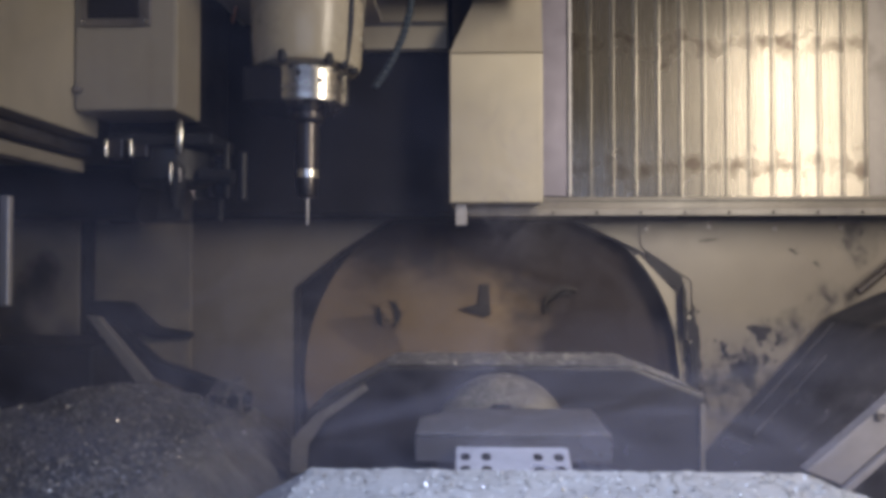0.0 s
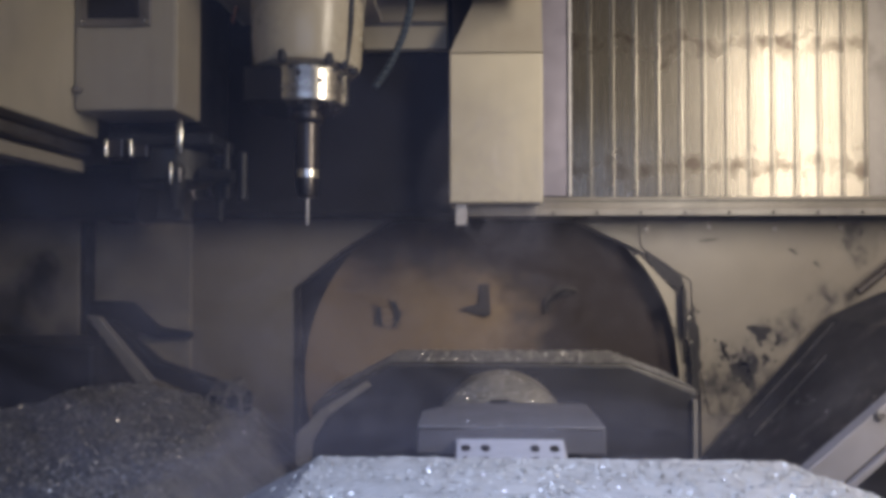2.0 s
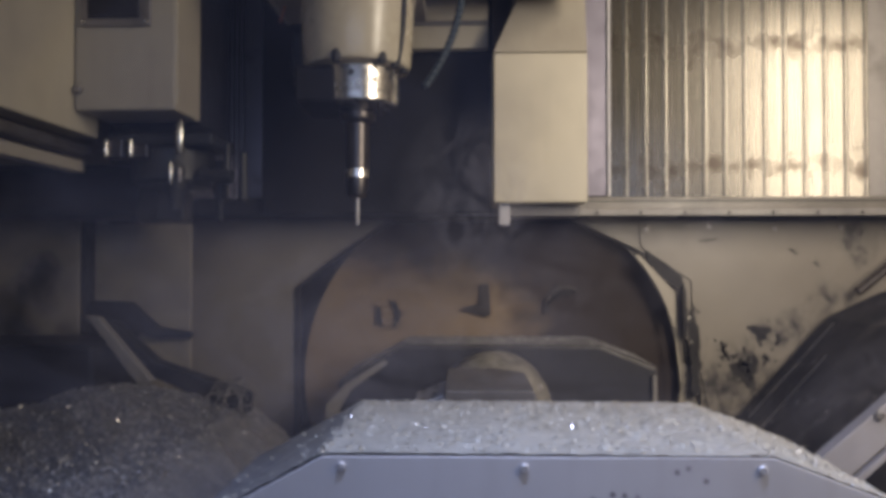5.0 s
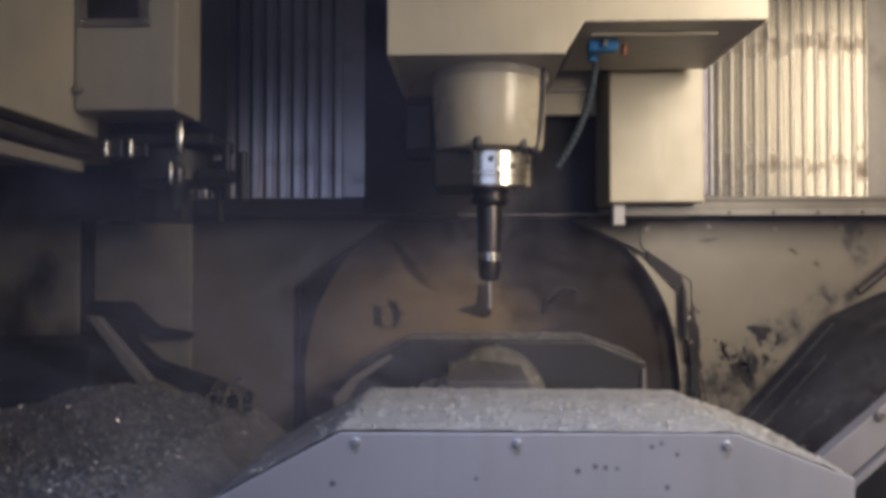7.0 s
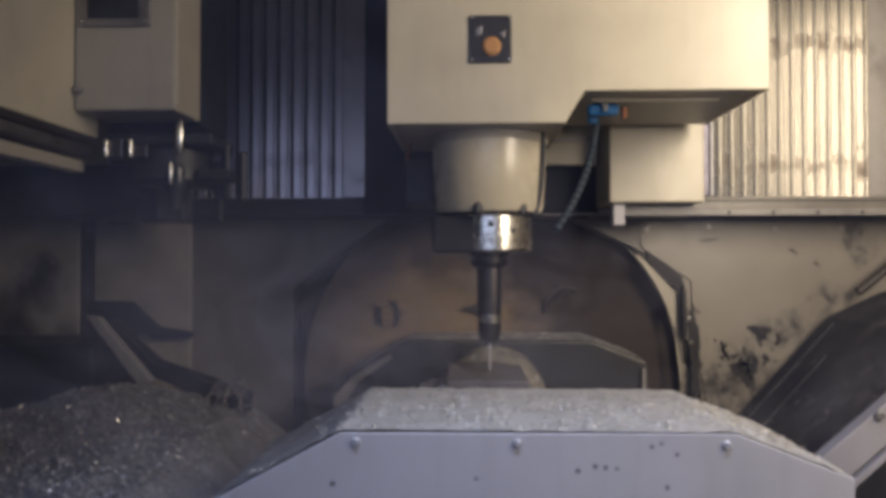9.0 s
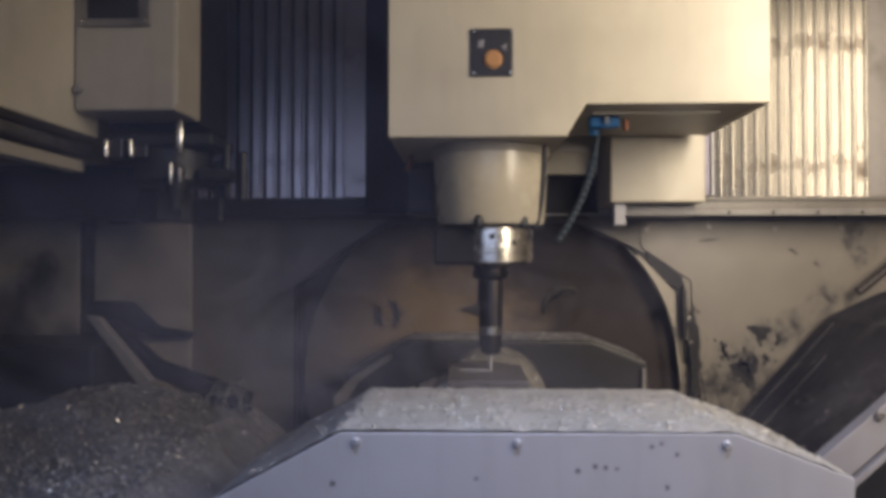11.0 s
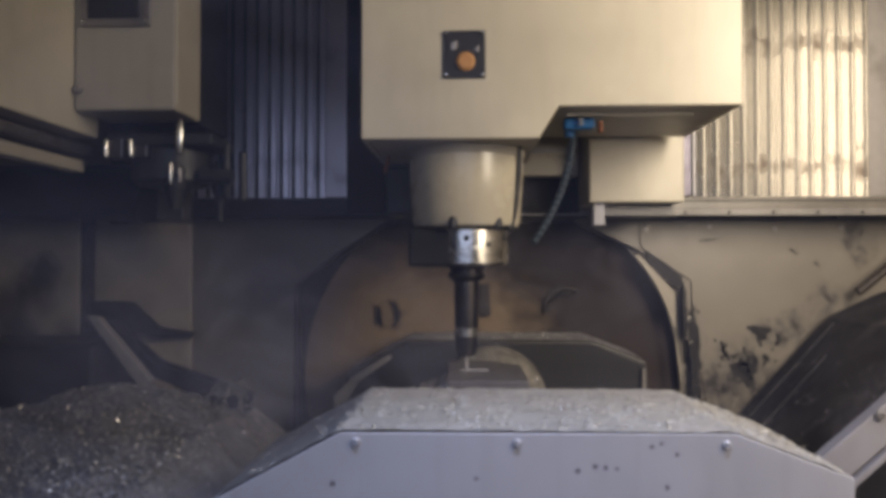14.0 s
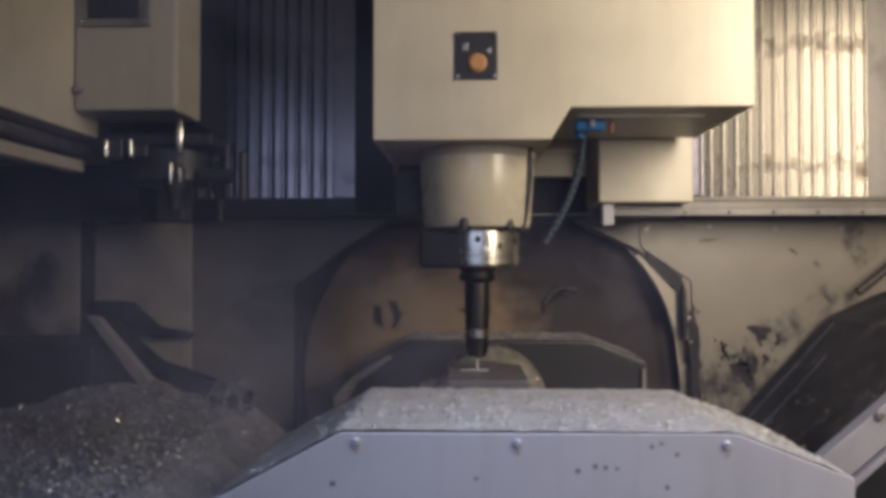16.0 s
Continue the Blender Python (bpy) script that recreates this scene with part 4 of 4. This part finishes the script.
def build_heap():
    heap = bed_mesh("swarf_heap", -1.09, -0.285, 0.25, 1.4, 160, 220, heap_height, SLUDGE, None, "heap of dark oily metal chips on the machine bed")
    tagged(heap, category="metal chips")
    rng = random.Random(11)
    spots = []
    for _ in range(34000):
        x, y = rng.uniform(-1.05, -0.29), rng.uniform(0.5, 1.39)
        if x > heap_edge(y) + abs(rng.gauss(0, 0.02)):
            continue
        spots.append((x, y, heap_height(x, y) + rng.uniform(0, 0.004)))
    chips_mesh("swarf", spots, CHIP_DARK, 0.0055, rng, heap, "dull curled chips")
    spots = []
    for _ in range(2300):
        x, y = rng.uniform(-1.05, -0.29), rng.uniform(0.5, 1.39)
        if x > heap_edge(y) + abs(rng.gauss(0, 0.02)):
            continue
        spots.append((x, y, heap_height(x, y) + rng.uniform(0.002, 0.006)))
    chips_mesh("swarf", spots, SPARK, 0.0062, rng, heap, "bright curled chips")
    # tangled nest of long swarf
    bm = bmesh.new()
    for k in range(20):
        a0, tilt = rng.uniform(0, 6.28), rng.uniform(-0.7, 0.7)
        r = rng.uniform(0.018, 0.036)
        off = Vector((rng.uniform(-0.022, 0.022), rng.uniform(-0.02, 0.02), rng.uniform(-0.012, 0.012)))
        pts = []
        for i in range(15):
            a = a0 + i * 0.36
            p = Vector((r * math.cos(a), r * math.sin(a), 0.004 * math.sin(3 * a)))
            p.rotate(Euler((1.3 + tilt, tilt, a0)))
            pts.append(p + off + Vector((-0.44, 1.29, 1.245)))
        tube_bm(pts, 0.0016, 5, bm)
    nest = tagged(link_mesh("swarf_nest", bm, DIRTY), "tangled nest of long curled swarf", "metal chips", "", "stuff")
    part("core", lathe_bm([(0.01, -0.03), (0.036, -0.02), (0.037, 0.01), (0.015, 0.024)], 16, (-0.44, 1.3, 1.24)), NAVY, nest, "dark packed core", True)


def build_corner_bar():
    bar = thing("guard_rail", "pale grey slanted guard rail with bolts", "guard rail")
    bm = bmesh.new()
    prism_bm([(0.401, 1.251), (0.640, 1.46), (0.66, 1.43), (0.441, 1.235)], 0.84, 0.86, 0.002, bm)
    face = part("rail", bm, RAIL, bar, "pale grey flat rail")
    for x, z in ((0.486, 1.318), (0.60, 1.415)):
        part("bolt", screw_bm((x, 0.84, z), 0.006), DULL, face)
    part("edge", prism_bm([(0.443, 1.233), (0.662, 1.428), (0.666, 1.424), (0.45, 1.229)], 0.835, 0.87, 0.001), RAIL, bar)
    part("skirt", prism_bm([(0.45, 1.22), (0.668, 1.42), (0.9, 1.42), (0.9, 1.01), (0.41, 1.01), (0.41, 1.2)], 0.862, 0.88, 0.002), NAVY, bar, "dark skirt plate")


def build_shutter():
    sh = thing("shutter", "narrow bright steel shutter edge of the side opening", "shutter")
    part("edge", box_bm((-0.654, 0.95, 1.436), (-0.640, 0.962, 1.592), 0.003), PLATE, sh, "bright worn steel edge")
    return sh


def mist_material(name, density):
    m = bpy.data.materials.new(name)
    m.use_nodes = True
    t = m.node_tree
    t.nodes.remove(t.nodes["Principled BSDF"])
    tc = t.nodes.new("ShaderNodeTexCoord")
    r2 = t.nodes.new("ShaderNodeVectorMath")
    r2.operation = "LENGTH"
    t.links.new(tc.outputs["Object"], r2.inputs[0])
    fall = math_of(t, "SUBTRACT", 1.0, r2.outputs["Value"], True)
    fall = math_of(t, "MULTIPLY", fall, math_of(t, "SUBTRACT", 2.0, fall))
    wisps = ramp(t, noise_of(t, 2.4, 6, (1, 2.5, 1.3), 0.5, 0.8), 0.36, 0.68)
    alpha = math_of(t, "MULTIPLY", math_of(t, "MULTIPLY", fall, math_of(t, "ADD", math_of(t, "MULTIPLY", wisps, 0.8), 0.2)), density, True)
    clear = t.nodes.new("ShaderNodeBsdfTransparent")
    white = node(t, "ShaderNodeBsdfDiffuse", Color=(0.7, 0.71, 0.92, 1))
    thru = node(t, "ShaderNodeBsdfTranslucent", Color=(0.7, 0.71, 0.92, 1))
    half = node(t, "ShaderNodeMixShader", Fac=0.5)
    t.links.new(white.outputs[0], half.inputs[1])
    t.links.new(thru.outputs[0], half.inputs[2])
    whole = t.nodes.new("ShaderNodeMixShader")
    t.links.new(alpha, whole.inputs["Fac"])
    t.links.new(clear.outputs[0], whole.inputs[1])
    t.links.new(half.outputs[0], whole.inputs[2])
    t.links.new(whole.outputs[0], t.nodes["Material Output"].inputs["Surface"])
    return m


def mist_mesh(mat):
    """A billowing round veil of mist of unit size."""
    rings, segs = 9, 36
    verts, faces = [(0, 0, 0)], []
    for j in range(1, rings + 1):
        for k in range(segs):
            a, d = 2 * math.pi * k / segs, j / rings
            x, z = d * math.cos(a), d * math.sin(a)
            verts.append((x, 0.5 * noise.noise((x * 1.5, z * 1.5, 3.1)), z))
    faces = [(0, 1 + k, 1 + (k + 1) % segs) for k in range(segs)]
    for j in range(rings - 1):
        for k in range(segs):
            a, b = 1 + j * segs + k, 1 + j * segs + (k + 1) % segs
            faces.append((a, a + segs, b + segs, b))
    me = bpy.data.meshes.new("mist")
    me.from_pydata(verts, [], faces)
    me.materials.append(mat)
    for p in me.polygons:
        p.use_smooth = True
    return me


def build_mist():
    low, veil, thin, thick = mist_mesh(mist_material("low_mist", 0.4)), mist_mesh(mist_material("veil_mist", 0.095)), mist_mesh(mist_material("thin_mist", 0.07)), mist_mesh(mist_material("thick_mist", 0.2))
    clouds = []
    for me, at, size, drift in ((thin, (-0.5, 1.43, 1.42), (0.7, 0.02, 0.36), (0.08, 0, 0.03)),
                                (thick, (-0.62, 0.96, 1.3), (0.55, 0.03, 0.33), (0.06, 0, 0.05)),
                                (thick, (-0.3, 1.12, 1.3), (0.45, 0.05, 0.28), (0.12, 0, 0.02)),
                                (thick, (0.09, 1.42, 1.68), (0.16, 0.02, 0.2), (-0.1, 0, -0.06)),
                                (veil, (0.12, 1.6, 1.47), (0.5, 0.03, 0.26), (0.05, 0, 0.02)),
                                (veil, (0.1, 1.03, 1.25), (0.42, 0.02, 0.1), (0.04, 0, 0.01)),
                                (thick, (0.66, 0.9, 1.25), (0.24, 0.02, 0.17), (-0.04, 0, 0.01)),
                                (veil, (-0.2, 0.33, 1.43), (0.55, 0.02, 0.4), (0.03, 0, 0.01)),
                                (low, (0.1, 0.64, 1.26), (0.62, 0.02, 0.2), (-0.62, 0.1, -0.18))):
        ob = tagged(new("mist", me), "thin bluish coolant mist drifting in the enclosure", "mist", "coolant mist", "stuff")
        ob.scale = size
        clouds.append((ob, at, drift))
    return clouds


build_enclosure()
slat_rows = build_way_covers()
saddle = build_saddle()
head = build_head()
tilting, rotary = build_trunnion()
vise = build_vise()
work, burr = build_workpiece()
build_magazine()
build_left()
build_heap()
build_corner_bar()
shutter = build_shutter()
clouds = build_mist()

# sideways travel of the saddle and head, and height of the head, from their place at 9 s
SIDE = [(0.0, -0.332), (4.3, -0.332), (4.6, -0.315), (5.0, -0.24), (5.9, -0.07), (6.2, -0.028), (6.3, -0.016), (6.4, -0.006), (6.5, 0.0), (6.8, 0.0), (9.5, 0.0), (9.9, -0.02), (10.2, -0.046), (10.4, -0.046), (10.8, -0.012), (11.0, 0.002), (11.15, -0.008),
        (11.3, -0.0184), (11.4, -0.0229), (11.6, -0.0343), (11.8, -0.0451), (12.0, -0.0478), (12.1, -0.0478), (12.2, -0.046), (12.4, -0.0343), (12.6, -0.0211), (12.8, -0.0102),
        (12.9, -0.0027), (13.0, 0.0009), (13.1, 0.0027), (13.2, 0.0027), (13.3, 0.0009), (13.4, -0.0036), (13.6, -0.0165), (13.8, -0.0284), (14.0, -0.0415), (14.1, -0.046),
        (14.2, -0.0478), (14.3, -0.0478), (14.4, -0.0469), (14.6, -0.0388), (14.8, -0.0274), (15.0, -0.0135), (15.2, -0.0018), (15.3, 0.0018), (15.4, 0.0027), (15.5, 0.0027),
        (15.6, 0.0), (15.7, -0.0045), (15.8, -0.009), (16.0, -0.0225)]
RISE = [(0.0, 0.262), (6.55, 0.262), (6.6, 0.258), (6.7, 0.23), (6.8, 0.177), (6.9, 0.138), (7.0, 0.111), (7.5, 0.088), (8.0, 0.0595), (8.5, 0.029), (9.0, 0.0),
        (9.2, -0.0126), (9.4, -0.02), (9.6, -0.0205), (11.5, -0.0216), (13.5, -0.0234), (16.0, -0.0262)]
# depth of the tilting table, from its first place, and the turn of the rotary table
DEPTH = [(0.0, 0.0), (1.85, 0.0), (1.9, 0.006), (2.0, 0.036), (2.1, 0.062), (2.2, 0.083), (2.3, 0.117), (2.4, 0.147), (2.5, 0.157), (2.6, 0.158), (4.3, 0.158), (4.5, 0.175), (4.9, 0.265), (5.3, 0.36), (5.5, 0.379), (5.6, 0.38), (16.0, 0.38)]
TURN = [(0.0, 0.0), (3.2, 0.0), (3.3, -2.0), (3.4, -21.0), (3.5, -35.0), (3.6, -60.0), (3.7, -74.0), (3.8, -88.0), (3.9, -90.0), (10.0, -90.0), (16.0, -90.0)]


def along(rows, t):
    for (t0, v0), (t1, v1) in zip(rows, rows[1:]):
        if t <= t1:
            return v0 + (v1 - v0) * (t - t0) / (t1 - t0)
    return rows[-1][1]


def motions():
    times = sorted({t for t, _ in SIDE})
    walk(saddle, [(t, pose(along(SIDE, t), 0, 0)) for t in times])
    both = sorted({t for t, _ in SIDE} | {t for t, _ in RISE})
    walk(head, [(t, pose(along(SIDE, t), 0, along(RISE, t))) for t in both])
    for row, start, end, lean in ((slat_rows[0], 0.577, END_R, -3.8), (slat_rows[1], -0.300, END_L, 0.0)):
        n = len(row)
        for k, ob in enumerate(row):
            u = k / (n - 1)
            walk(ob, [(t, pose((start + along(SIDE, t)) * (1 - u) + end * u, 1.672 + 0.0006 * (n - k), 0, 0, 0, lean * (1 + along(SIDE, t) / 0.332))) for t in times])
    walk(tilting, [(t, pose(0, y, 0)) for t, y in DEPTH])
    walk(rotary, [(t, pose(TABLE_X, TABLE_Y, 1.15, 0, 0, a)) for t, a in TURN])
    mixed = sorted({t for t, _ in DEPTH} | {t for t, _ in TURN})
    for ob, z in ((vise, 1.303), (work, 1.3025)):
        walk(ob, [(t, pose(TABLE_X, TABLE_Y + along(DEPTH, t), z, 0, 0, along(TURN, t))) for t in mixed])
    # the burr rises out of the slot as the tool cuts it
    walk(burr, [(0.0, pose(0, 0, -0.003)), (9.5, pose(0, 0, -0.003)), (11.2, pose(0, 0, 0)), (16.0, pose(0, 0, 0))])
    walk(shutter, [(0.0, pose(0, 0, 0)), (1.2, pose(0, 0, 0)), (1.45, pose(-0.1, 0, 0)), (16.0, pose(-0.1, 0, 0))])
    for ob, at, drift in clouds:
        walk(ob, [(t, pose(*(Vector(at) + Vector(drift) * (math.sin(0.19 * min(t, 8.0)) if drift[2] < 0 else math.sin(0.25 * t))))) for t in (0.0, 2.0, 4.0, 6.0, 8.0, 10.0, 12.0, 14.0, 16.0)])


motions()
